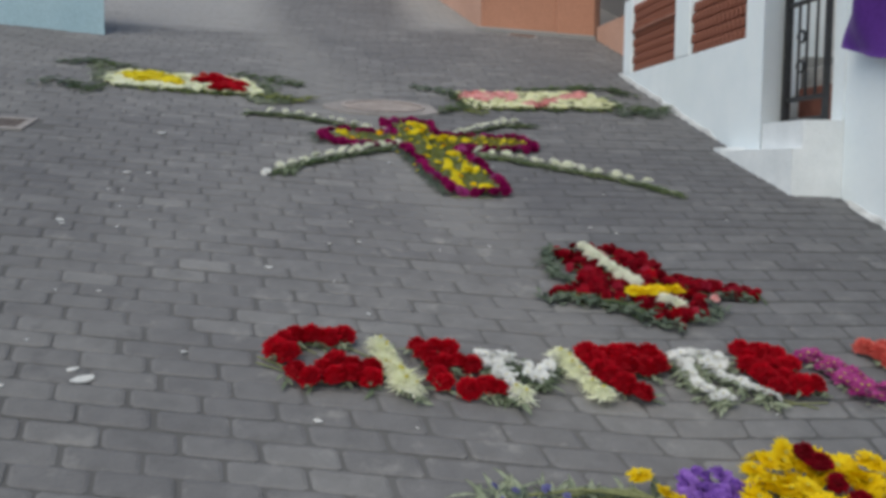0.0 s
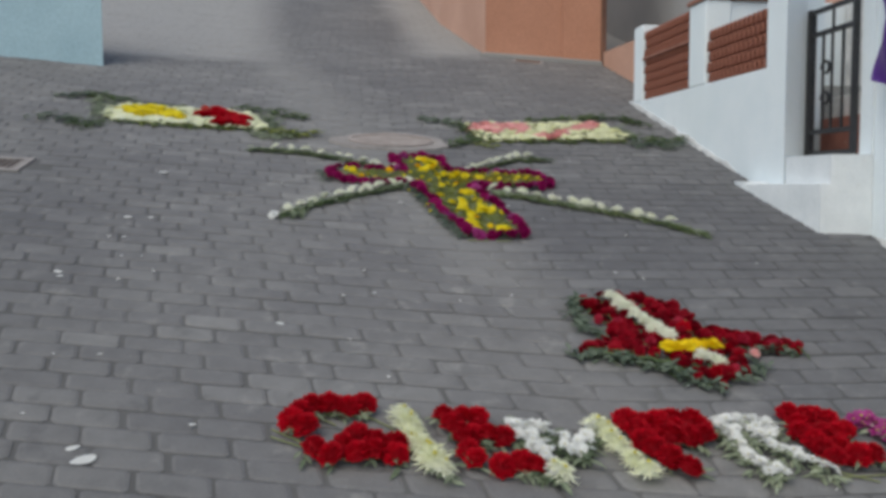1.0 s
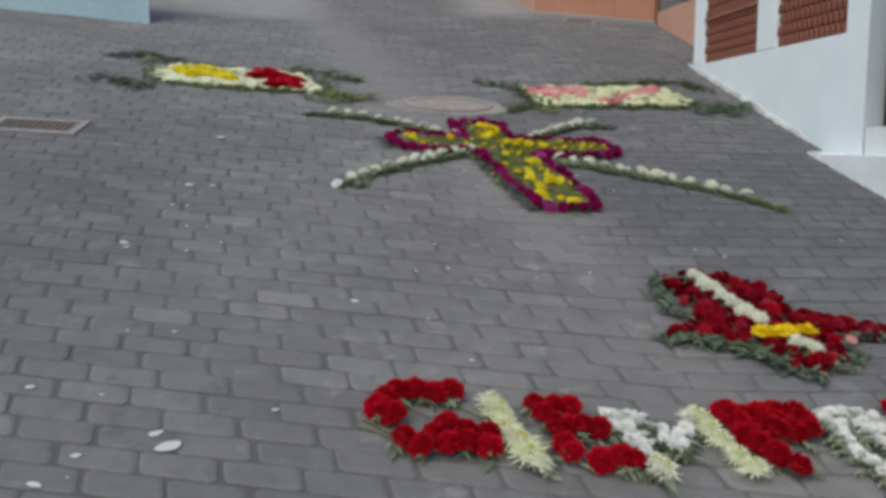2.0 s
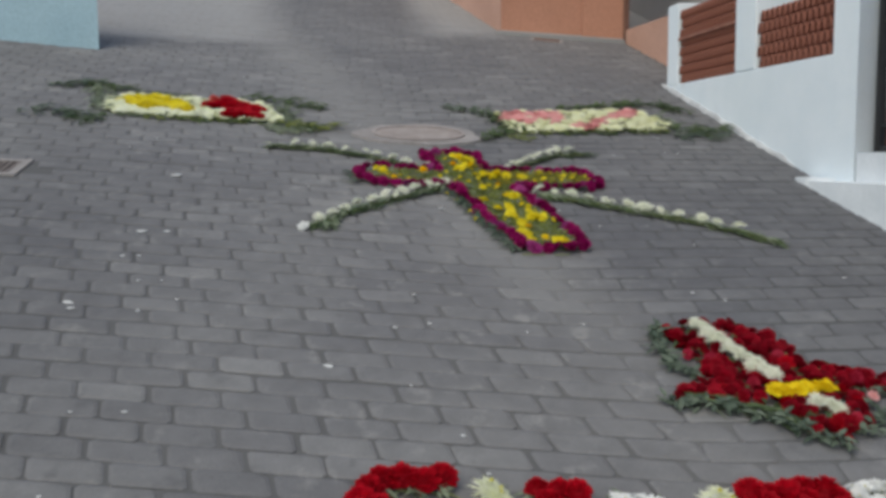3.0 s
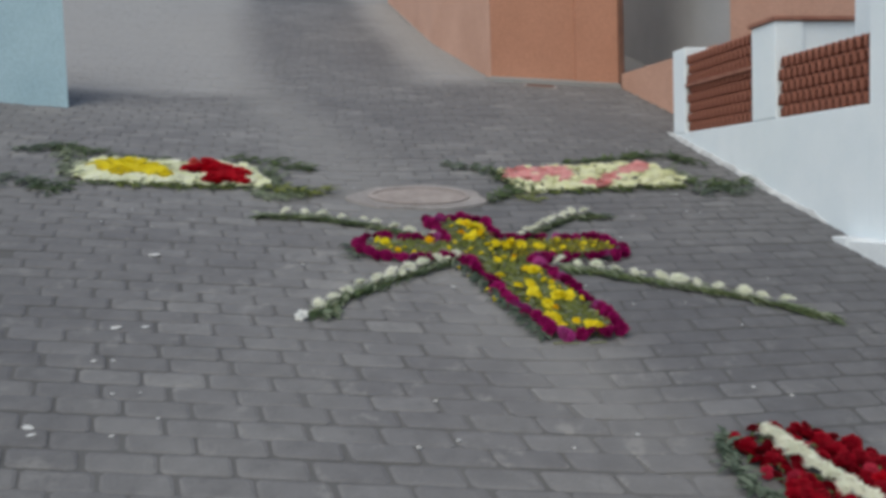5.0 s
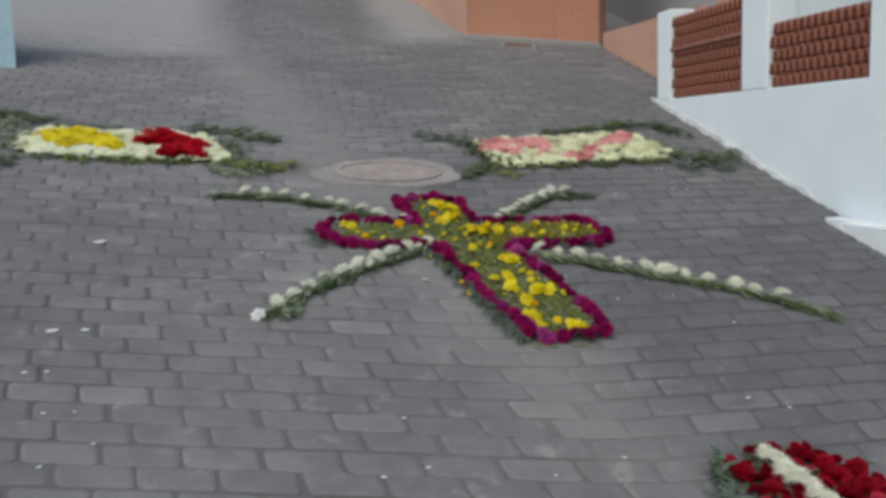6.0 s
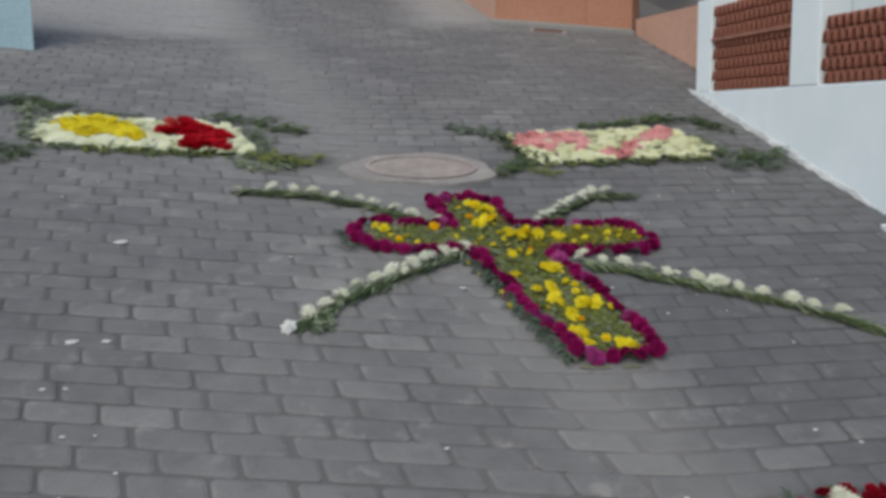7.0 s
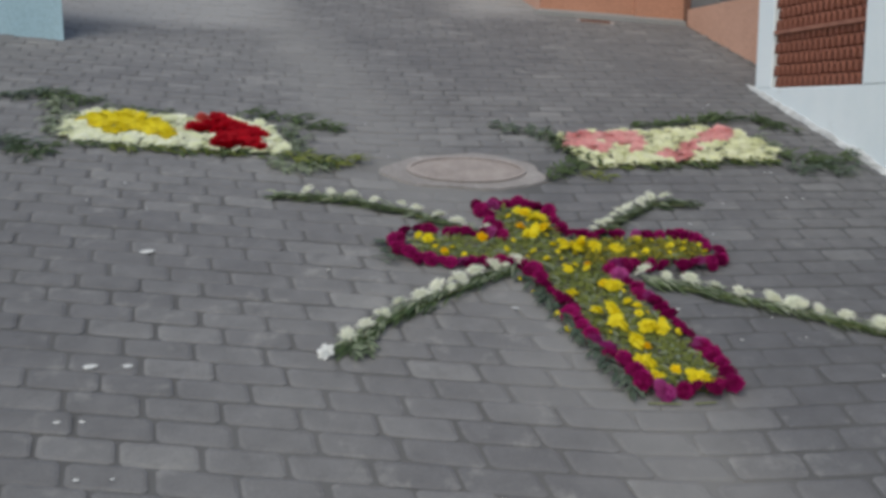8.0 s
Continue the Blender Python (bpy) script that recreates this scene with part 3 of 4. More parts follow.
# ---- flowers: one mesh for each kind, shared ----
def flower_mesh(name, mats, layers, seed, serrated=1, centre=None, dome=None):
    """layers: petals, inner radius, outer radius, height inside, height outside, width. Unit size, opening upwards."""
    rng = random.Random(seed)
    verts, faces, idx = [], [], []
    for n, r0, r1, z0, z1, w in layers:
        turn = rng.uniform(0, 6.28)
        for k in range(n):
            a = turn + 2 * math.pi * (k + rng.uniform(-0.2, 0.2)) / n
            ca, sa = math.cos(a), math.sin(a)
            length = rng.uniform(0.88, 1.1)
            lift = rng.uniform(-0.08, 0.08)
            base = len(verts)
            verts.append((ca * r0, sa * r0, z0))
            arc = 2 * serrated + 2
            for j in range(arc + 1):
                f = j / arc - 0.5
                rr = r0 + (r1 - r0) * length * (1 - 0.5 * (2 * f) ** 2 * 0.8) * (1.0 if j % 2 else 0.9)
                side = w * f * 2 * 0.5
                zz = z0 + (z1 - z0) * (1 - 0.3 * abs(f)) + lift + rng.uniform(-0.07, 0.07)
                verts.append((ca * rr - sa * side, sa * rr + ca * side, zz))
            for j in range(arc):
                faces.append((base, base + 1 + j, base + 2 + j))
                idx.append(0)
    if dome:
        rad, top = dome
        base = len(verts)
        for ring_r, ring_z in ((1.0, 0.15), (0.8, 0.6), (0.4, 0.9)):
            for k in range(10):
                verts.append((rad * ring_r * math.cos(0.628 * k), rad * ring_r * math.sin(0.628 * k), top * ring_z + rng.uniform(-0.05, 0.05)))
        verts.append((0, 0, top))
        for q in (0, 10):
            for k in range(10):
                faces.append((base + q + k, base + q + (k + 1) % 10, base + q + 10 + (k + 1) % 10, base + q + 10 + k))
                idx.append(0)
        for k in range(10):
            faces.append((base + 20 + k, base + 20 + (k + 1) % 10, base + 30))
            idx.append(0)
    if centre:
        r, z = centre
        base = len(verts)
        verts.append((0, 0, z * 1.25))
        for k in range(10):
            verts.append((r * math.cos(k * 0.628), r * math.sin(k * 0.628), z))
        for k in range(10):
            faces.append((base, base + 1 + k, base + 1 + (k + 1) % 10))
            idx.append(1)
    return mesh_from(name, verts, faces, mats, idx)


CARNATION = [(12, 0.15, 1.0, 0.20, 0.25, 0.62), (13, 0.2, 0.98, 0.30, 0.48, 0.56), (13, 0.2, 0.86, 0.40, 0.70, 0.50), (11, 0.15, 0.68, 0.50, 0.90, 0.44), (9, 0.1, 0.48, 0.55, 1.02, 0.38), (6, 0.04, 0.26, 0.6, 1.08, 0.3)]
MUM = [(17, 0.1, 1.12, 0.2, 0.10, 0.15), (15, 0.1, 0.92, 0.28, 0.34, 0.15), (13, 0.08, 0.70, 0.34, 0.54, 0.14), (10, 0.06, 0.45, 0.4, 0.66, 0.13), (7, 0.03, 0.22, 0.45, 0.68, 0.10)]
GERBERA = [(16, 0.12, 1.0, 0.22, 0.20, 0.40), (15, 0.12, 0.86, 0.28, 0.34, 0.36), (12, 0.1, 0.58, 0.34, 0.46, 0.28), (9, 0.05, 0.34, 0.4, 0.52, 0.2)]
DAISY = [(11, 0.1, 1.0, 0.25, 0.3, 0.42), (9, 0.1, 0.75, 0.3, 0.45, 0.38), (6, 0.05, 0.4, 0.36, 0.52, 0.3)]
PETALS = [(6, 0.0, 1.0, 0.2, 0.25, 0.7), (6, 0.0, 0.7, 0.3, 0.5, 0.6), (4, 0.0, 0.4, 0.4, 0.65, 0.5)]


def kinds(name, mat, layers, serrated, count=3, centre=None):
    dome = {id(CARNATION): (0.78, 0.86), id(PETALS): (0.7, 0.5), id(MUM): (0.5, 0.42), id(GERBERA): (0.6, 0.3)}.get(id(layers))
    mats = [mat, M_HEART] if centre else [mat]
    return [flower_mesh(name, mats, layers, 10 * k + len(name), serrated, centre, dome) for k in range(count)]


RED = kinds("carnation", M_RED, CARNATION, 2)
CRIMSON = kinds("carnation", M_CRIMSON, CARNATION, 2)
ROSE = kinds("carnation", M_ROSE, CARNATION, 2)
MAGENTA = kinds("carnation", M_MAGENTA, CARNATION, 2)
MAUVE = kinds("carnation", M_MAUVE, CARNATION, 2)
CORAL = kinds("carnation", M_CORAL, CARNATION, 2)
PINK = kinds("carnation", M_PINK, PETALS, 1)
CREAM = kinds("chrysanthemum", M_CREAM, MUM, 0, centre=(0.13, 0.70))
BUTTER_S = kinds("cream_flower", M_BUTTER, PETALS, 1)
CREAM_S = kinds("cream_flower", M_CREAM, PETALS, 1)
LEMON_S = kinds("yellow_flower", M_LEMON, PETALS, 1)
YELLOW_S = kinds("yellow_flower", M_YELLOW, PETALS, 1)
AMBER_S = kinds("yellow_flower", M_AMBER, PETALS, 1)
WHITE_S = kinds("white_daisy", M_WHITEP, DAISY, 0, centre=(0.12, 0.40))
IVORY = kinds("ivory_flower", M_IVORY, MUM, 0)
WHITE_L = kinds("white_flower", M_WHITEP, PETALS, 1)
GERB = kinds("gerbera", M_YELLOW, GERBERA, 0, centre=(0.16, 0.44))
PURPLE = kinds("purple_flower", M_PURPLE, PETALS, 1)
BLUEF = kinds("blue_flower", M_BLUEP, PETALS, 1)
MAUVE_S = kinds("mauve_flower", M_MAUVE, DAISY, 0, centre=(0.16, 0.42))

RNG = random.Random(11)


def flower(kind, parent, x, y, z, r, tilt=18):
    me = RNG.choice(kind)
    m = pose(x, y, z, RNG.uniform(-tilt, tilt), RNG.uniform(-tilt, tilt), RNG.uniform(0, 360)) @ Matrix.Scale(r * RNG.uniform(0.9, 1.12), 4)
    return put(me.name.split(".")[0], me, parent, m)


def inside(x, y, poly):
    hit = False
    for (x0, y0), (x1, y1) in zip(poly, poly[1:] + poly[:1]):
        if (y0 > y) != (y1 > y) and x < (x1 - x0) * (y - y0) / (y1 - y0) + x0:
            hit = not hit
    return hit


def scatter(poly, gap, rng, most=290):
    """Places spread over a plan with a least distance."""
    xs, ys = [p[0] for p in poly], [p[1] for p in poly]
    out = []
    for _ in range(9000):
        x, y = rng.uniform(min(xs), max(xs)), rng.uniform(min(ys), max(ys))
        if inside(x, y, poly) and all((x - a) ** 2 + (y - b) ** 2 > gap * gap for a, b in out):
            out.append((x, y))
            if len(out) >= most:
                break
    return out


def leaf_into(verts, faces, x, y, z, yaw, pitch, length, width, rng, curl=0.25):
    """A pointed leaf of two rows of faces, folded along its rib."""
    cy, sy = math.cos(yaw), math.sin(yaw)
    base = len(verts)
    roll = rng.uniform(-0.6, 0.6)
    for f, w in ((0.0, 0.12), (0.35, 1.0), (0.7, 0.7), (1.0, 0.02)):
        d = length * f
        h = z + d * math.sin(pitch) - curl * length * f * f
        ahead = d * math.cos(pitch)
        for s in (-1, 0, 1):
            side = 0.5 * width * w * s
            verts.append((x + ahead * cy - side * sy, y + ahead * sy + side * cy, max(0.002, h + (0.18 * width * abs(s) + roll * side * 0.6))))
    for r in range(3):
        for c in range(2):
            i = base + 3 * r + c
            faces.append((i, i + 1, i + 4, i + 3))


def foliage(name, parent, mat, spots, rng, length=0.07, width=0.018, per=6, spread=3.14, low=0.0, lift=0.5, z=0.006):
    """One joined mass of leaves: spots are places with a direction."""
    verts, faces = [], []
    for x, y, a in spots:
        for _ in range(per):
            leaf_into(verts, faces, x + rng.uniform(-0.015, 0.015), y + rng.uniform(-0.015, 0.015), z + rng.uniform(0, 0.02),
                      a + rng.uniform(-spread, spread), rng.uniform(low, lift), length * rng.uniform(0.6, 1.3), width * rng.uniform(0.7, 1.3), rng)
    return tagged(put(name, mesh_from(name, verts, faces, mat), parent), kind="stuff")


def stems(parent, lines, mat=None, r=0.0028):
    """Cut stems lying on the stones: each a thin bent rod."""
    for pts in lines:
        bm = bmesh.new()
        for (x0, y0, z0), (x1, y1, z1) in zip(pts, pts[1:]):
            d = Vector((x1 - x0, y1 - y0, z1 - z0))
            bmesh.ops.create_cone(bm, segments=6, radius1=r, radius2=r * 0.9, depth=d.length * 1.03, cap_ends=True,
                                  matrix=Matrix.Translation(((x0 + x1) / 2, (y0 + y1) / 2, (z0 + z1) / 2)) @ d.to_track_quat("Z", "Y").to_matrix().to_4x4())
        part("stem", bm, mat or M_STEM, parent)


def arrangement(name, label, group=""):
    ob = tagged(new(name), label, "flowers", group=group)
    ob.matrix_world = S.copy()
    return ob


# ---- letters of flower heads ----
def letter(label, kind, strokes, r, step, foliage_mat=M_LEAF_SILVER, z=0.012, tilt=20, jitter=0.006, leafy=3):
    """One letter laid out of flower heads along its strokes, on a few leaves."""
    ob = arrangement("flower_letter", label, "word of flower letters")
    rng = random.Random(len(label) + int(100 * abs(strokes[0][0][0])))
    spots = []
    for line in strokes:
        for x, y, a in along(line, step):
            flower(kind, ob, x + rng.uniform(-jitter, jitter), y + rng.uniform(-jitter, jitter), z, r, tilt)
            spots.append((x, y, a))
    foliage("foliage", ob, foliage_mat, [(x + rng.uniform(-0.02, 0.02), y - 0.018 + rng.uniform(-0.025, 0.02), a) for x, y, a in spots], rng,
            0.044, 0.013, leafy + 3, 3.14, 0.0, 0.3, z=0.004)
    return ob


s_red = letter("flower letter S of red carnation heads", RED,
               [[(-0.215, -2.83), (-0.30, -2.84), (-0.375, -2.83), (-0.425, -2.91), (-0.36, -2.965)],
                [(-0.355, -3.055), (-0.295, -3.095)], [(-0.285, -3.03), (-0.24, -3.00), (-0.19, -3.02), (-0.125, -3.05)], [(-0.245, -3.075), (-0.19, -3.07), (-0.125, -3.085)]], 0.042, 0.052)
stems(s_red, [[(-0.33, -2.86, 0.012), (-0.2, -2.88, 0.01), (-0.14, -2.93, 0.006)], [(-0.36, -2.87, 0.012), (-0.30, -2.91, 0.006)],
              [(-0.47, -2.94, 0.01), (-0.40, -2.99, 0.008), (-0.37, -3.03, 0.012)], [(-0.47, -2.97, 0.006), (-0.39, -3.02, 0.008)]])
letter("flower letter I of cream chrysanthemums", CREAM, [[(-0.118, -2.875), (-0.08, -3.01), (-0.045, -3.10), (-0.02, -3.15)]], 0.052, 0.036, tilt=32, jitter=0.012, leafy=5)
letter("flower letter E of red carnation heads", RED, [[(0.0, -2.885), (0.035, -2.965), (0.06, -3.07), (0.09, -3.14)], [(0.055, -2.90), (0.11, -2.895), (0.12, -2.93)],
                                                      [(0.075, -2.99), (0.125, -2.99), (0.168, -3.0)], [(0.135, -3.135), (0.18, -3.125), (0.235, -3.14)]], 0.039, 0.046)
m_white = letter("flower letter M of small white daisies and cream chrysanthemums", WHITE_S,
                 [[(0.185, -2.92), (0.21, -3.0), (0.25, -3.1), (0.275, -3.17)], [(0.215, -2.92), (0.235, -3.0), (0.27, -3.08)], [(0.235, -2.925), (0.30, -2.99), (0.355, -3.06)],
                  [(0.345, -3.06), (0.39, -3.0), (0.43, -2.95)], [(0.33, -3.07), (0.38, -3.05)]], 0.0215, 0.0125, tilt=35, z=0.022, jitter=0.015, leafy=1)
for x, y in ((0.282, -3.165), (0.272, -3.145), (0.435, -2.935), (0.455, -2.99), (0.47, -3.04), (0.49, -3.1), (0.515, -3.16), (0.45, -2.96)):
    flower(CREAM, m_white, x, y, 0.012, 0.046, 15)
letter("flower letter P of red carnation heads", RED, [[(0.52, -2.92), (0.555, -3.02), (0.59, -3.12)], [(0.565, -2.93), (0.65, -2.915), (0.735, -2.925), (0.72, -2.995), (0.655, -3.0), (0.60, -3.005)], [(0.63, -3.145), (0.60, -3.155)],
                                                      [(0.605, -2.96), (0.70, -2.955)]], 0.043, 0.048)
letter("flower letter R of small white daisies", WHITE_S, [[(0.785, -2.91), (0.81, -3.04), (0.835, -3.16)], [(0.81, -2.91), (0.83, -3.02)], [(0.81, -2.92), (0.88, -2.905), (0.955, -2.92), (0.94, -2.97), (0.87, -2.99)],
                                                          [(0.85, -2.95), (0.95, -2.945)], [(0.88, -3.0), (0.95, -3.09), (1.03, -3.165)], [(0.84, -3.13), (0.875, -3.17)]], 0.0215, 0.0125, tilt=35, z=0.022, jitter=0.015, leafy=1)
e_red = letter("flower letter E of deep red carnation heads", RED, [[(1.02, -2.885), (1.03, -2.98), (1.04, -3.06), (1.06, -3.11)], [(1.07, -2.90), (1.125, -2.88), (1.135, -2.92)],
                                                                   [(1.08, -2.99), (1.15, -2.98), (1.155, -2.95)], [(1.09, -3.05), (1.10, -3.08)], [(1.125, -3.095), (1.155, -3.10), (1.185, -3.09)]], 0.040, 0.045)
stems(e_red, [[(1.02, -3.17, 0.006), (1.18, -3.16, 0.006)], [(1.05, -3.15, 0.008), (1.14, -3.19, 0.005)]])
letter("flower letter of mauve daisies", MAUVE_S, [[(1.215, -2.90), (1.26, -2.98), (1.29, -3.08), (1.31, -3.15), (1.45, -3.13)], [(1.25, -2.88), (1.30, -2.98), (1.33, -3.08), (1.45, -3.09)], [(1.275, -2.88), (1.325, -2.96), (1.36, -3.07)]], 0.030, 0.026, tilt=22, leafy=-2)
letter("flower letter of coral carnations", CORAL, [[(1.46, -2.84), (1.52, -2.96), (1.58, -3.1)], [(1.52, -2.85), (1.60, -2.86)]], 0.038, 0.05)

# ---- cross ----
cross = arrangement("flower_cross", "flower cross edged with magenta carnations, filled with yellow blooms")
EDGE = [(-0.01, -0.07), (0.05, -0.03), (0.13, -0.02), (0.225, -0.09), (0.25, -0.22), (0.285, -0.335), (0.48, -0.335), (0.71, -0.34), (0.79, -0.41), (0.79, -0.525), (0.62, -0.575), (0.47, -0.575), (0.36, -0.59),
        (0.405, -0.76), (0.455, -0.94), (0.495, -1.10), (0.525, -1.21), (0.525, -1.32), (0.41, -1.34), (0.265, -1.335), (0.24, -1.25), (0.20, -1.11), (0.155, -0.94), (0.10, -0.72), (0.065, -0.57),
        (-0.09, -0.55), (-0.21, -0.565), (-0.32, -0.53), (-0.375, -0.40), (-0.32, -0.28), (-0.16, -0.305), (0.02, -0.33), (0.0, -0.19)]
rng = random.Random(3)
for k, (x, y, a) in enumerate(along(EDGE + EDGE[:1], 0.036)):
    # pale mauve heads are mixed in along one side and the foot of the shaft
    pale = rng.random() < (0.52 if y < -0.66 and x < 0.30 + 0.1 * (y < -1.3) else 0.10)
    flower(MAUVE if pale else MAGENTA, cross, x + rng.gauss(0, 0.009), y + rng.gauss(0, 0.010), rng.uniform(0.010, 0.018), rng.uniform(0.025, 0.035), 50).scale.z *= rng.uniform(0.65, 1.0)
INNER = [(0.03, -0.11), (0.13, -0.06), (0.20, -0.13), (0.25, -0.375), (0.69, -0.37), (0.76, -0.43), (0.75, -0.50), (0.53, -0.545), (0.32, -0.57), (0.37, -0.76), (0.46, -1.08), (0.495, -1.31),
         (0.28, -1.315), (0.225, -1.08), (0.13, -0.72), (0.10, -0.54), (-0.17, -0.52), (-0.31, -0.49), (-0.335, -0.40), (-0.26, -0.325), (0.045, -0.37)]
foliage("leaf_bed", cross, M_LEAF_PALE, [(x, y, rng.uniform(-3, 3)) for x, y in scatter(INNER, 0.020, rng, 1000)], rng, 0.038, 0.008, 6, 3.14, 0.0, 0.5, z=0.003)
foliage("leaf_bed", cross, M_LEAF_SILVER, [(x, y, rng.uniform(-3, 3)) for x, y in scatter(INNER, 0.034, rng, 400)], rng, 0.042, 0.008, 4, 3.14, 0.0, 0.5, z=0.003)
ARM = [(0.30, -0.38), (0.69, -0.375), (0.75, -0.43), (0.73, -0.495), (0.53, -0.54), (0.30, -0.56)]
foliage("blossom_spray", cross, M_OLIVE, [(x, y, rng.uniform(-3, 3)) for x, y in scatter(ARM, 0.020, rng, 400)], rng, 0.024, 0.010, 5, 3.14, 0.2, 0.9, z=0.008)
# blooms lie in clumps: the head, the crossing, and singly down the shaft
CLUMPS = [(0.13, -0.14, 0.030), (0.185, -0.20, 0.034), (0.18, -0.29, 0.034), (0.125, -0.33, 0.026), (-0.27, -0.38, 0.026), (0.245, -0.45, 0.034), (0.29, -0.47, 0.036), (0.345, -0.45, 0.030), (0.40, -0.465, 0.028),
          (0.22, -0.61, 0.026), (0.31, -0.755, 0.038), (0.18, -0.80, 0.022), (0.27, -0.92, 0.046), (0.265, -0.975, 0.036), (0.355, -0.915, 0.024), (0.38, -1.03, 0.036), (0.295, -1.105, 0.034), (0.28, -1.20, 0.032), (0.31, -1.28, 0.026),
          (0.42, -1.295, 0.036), (0.40, -1.25, 0.024)]
for x, y, r in CLUMPS:
    for _ in range(3):
        flower(LEMON_S if rng.random() < 0.92 else YELLOW_S, cross, x + rng.gauss(0, 0.017), y + rng.gauss(0, 0.017), 0.026, r * rng.uniform(0.65, 0.95), 35)
for x, y, r in ((0.10, -0.27, 0.026), (-0.06, -0.37, 0.026), (-0.21, -0.48, 0.018), (0.28, -0.59, 0.022), (0.32, -1.13, 0.024)):
    flower(AMBER_S, cross, x, y, 0.024, r, 30)
for x, y in scatter(INNER, 0.05, rng, 200):
    if noise.noise((x * 9, y * 9, 0.3)) > (-0.15 if y > -0.62 and x > 0.05 else 0.2):
        flower(LEMON_S, cross, x, y, 0.024, rng.uniform(0.010, 0.020), 40)
for x, y in ((0.09, -0.75), (0.135, -0.90), (0.06, -0.66), (0.15, -0.99)):
    flower(LEMON_S, cross, x - 0.03, y, 0.006, 0.013, 40)
foliage("leaf_fringe", cross, M_LEAF_GREY, [(x - 0.012, y - 0.008, a) for x, y, a in along([(0.04, -0.62), (0.10, -0.78), (0.14, -0.97), (0.19, -1.18), (0.24, -1.32)], 0.026)] +
        [(x, y, a) for x, y, a in along([(-0.40, -0.54), (-0.41, -0.38)], 0.03)], rng, 0.05, 0.012, 5, 1.4, 0.0, 0.3)
stems(cross, [[(0.25, -1.385, 0.006), (0.34, -1.39, 0.006)], [(0.38, -1.39, 0.006), (0.44, -1.385, 0.006)]])


def ray_of_flowers(label, line, blooms, r, seed, kind=IVORY, bare=0.0):
    ob = arrangement("flower_ray", label, "rays round the cross")
    rng = random.Random(seed)
    foliage("sprig", ob, M_LEAF, [(x, y - 0.022 + rng.uniform(-0.018, 0.012), a) for x, y, a in along(line, 0.020)], rng, 0.075, 0.009, 4, 0.45, 0.0, 0.15, z=0.003)
    foliage("sprig_light", ob, M_LEAF_SILVER, [(x, y - 0.006 + rng.uniform(-0.02, 0.014), a) for x, y, a in along(line, 0.024)], rng, 0.06, 0.010, 4, 0.8, 0.0, 0.3, z=0.004)
    spots = along(line, blooms)
    for k, (x, y, a) in enumerate(spots):
        if k > (1 - bare) * len(spots):
            continue
        big = r * rng.uniform(0.75, 1.25)
        flower(kind, ob, x + rng.uniform(-0.014, 0.014), y + 0.012 + rng.uniform(-0.008, 0.008), 0.026, big, 35).scale.z *= 0.8
        if rng.random() < 0.4:
            flower(kind, ob, x + rng.choice((-1, 1)) * big * 0.8, y + 0.008 + rng.uniform(-0.012, 0.012), 0.024, big * 0.6, 40).scale.z *= 0.8
    stems(ob, [[(x, y - off, 0.012) for x, y, _ in along(line, 0.12)] for off in (0.0, 0.03)], M_STEM, 0.0022)
    return ob


ray_of_flowers("green sprig set with white blooms, pointing downhill", [(0.03, -0.56), (-0.22, -0.74), (-0.42, -0.91), (-0.56, -1.08)], 0.086, 0.032, 1)
ray_of_flowers("slender green sprig with small white blooms", [(-0.04, -0.29), (-0.32, -0.08), (-0.58, 0.04), (-0.82, 0.06)], 0.094, 0.031, 2, bare=0.12)
ray_of_flowers("short green sprig with white blooms beside the pink panel", [(0.37, -0.30), (0.56, -0.11), (0.70, 0.03), (0.86, 0.02)], 0.060, 0.028, 3, bare=0.1)
ray_of_flowers("long green sprig with a row of white blooms", [(0.46, -0.64), (0.80, -0.82), (1.08, -0.98), (1.22, -1.09), (1.38, -1.22)], 0.084, 0.033, 4, bare=0.12)
ray_tip = bpy.data.objects["flower_ray"]
foliage("tip_leaves", ray_tip, M_LEAF_SILVER, along([(-0.50, -1.06), (-0.54, -1.13)], 0.016), random.Random(41), 0.045, 0.018, 3, 3.14, 0.0, 0.5)
tip = arrangement("white_lily", "single white bloom lying at the end of a sprig")
flower(WHITE_L, tip, -0.615, -1.12, 0.008, 0.03, 30)

# ---- red emblem with a white stripe ----
emblem = arrangement("flower_emblem", "red carnation shape with a white stripe, yellow band and grey-green leaves")
BODY = [(0.59, -2.06), (0.69, -2.01), (0.85, -1.99), (0.95, -2.12), (1.01, -2.27), (1.11, -2.31), (1.28, -2.40), (1.28, -2.45), (1.13, -2.425), (1.04, -2.42), (1.04, -2.53), (1.03, -2.58), (0.90, -2.69), (0.84, -2.64),
        (0.80, -2.55), (0.79, -2.47), (0.65, -2.47), (0.51, -2.44), (0.61, -2.36), (0.65, -2.31), (0.63, -2.19)]
rng = random.Random(8)
BLADE = along([(0.71, -2.03), (0.74, -2.12), (0.77, -2.23), (0.81, -2.32), (0.84, -2.40)], 0.036)
BAND = along([(0.795, -2.46), (0.88, -2.46), (0.985, -2.445)], 0.034)
HILT = along([(0.895, -2.52), (0.95, -2.57)], 0.03)
marks = [(x, y) for x, y, _ in BLADE + BAND + HILT]
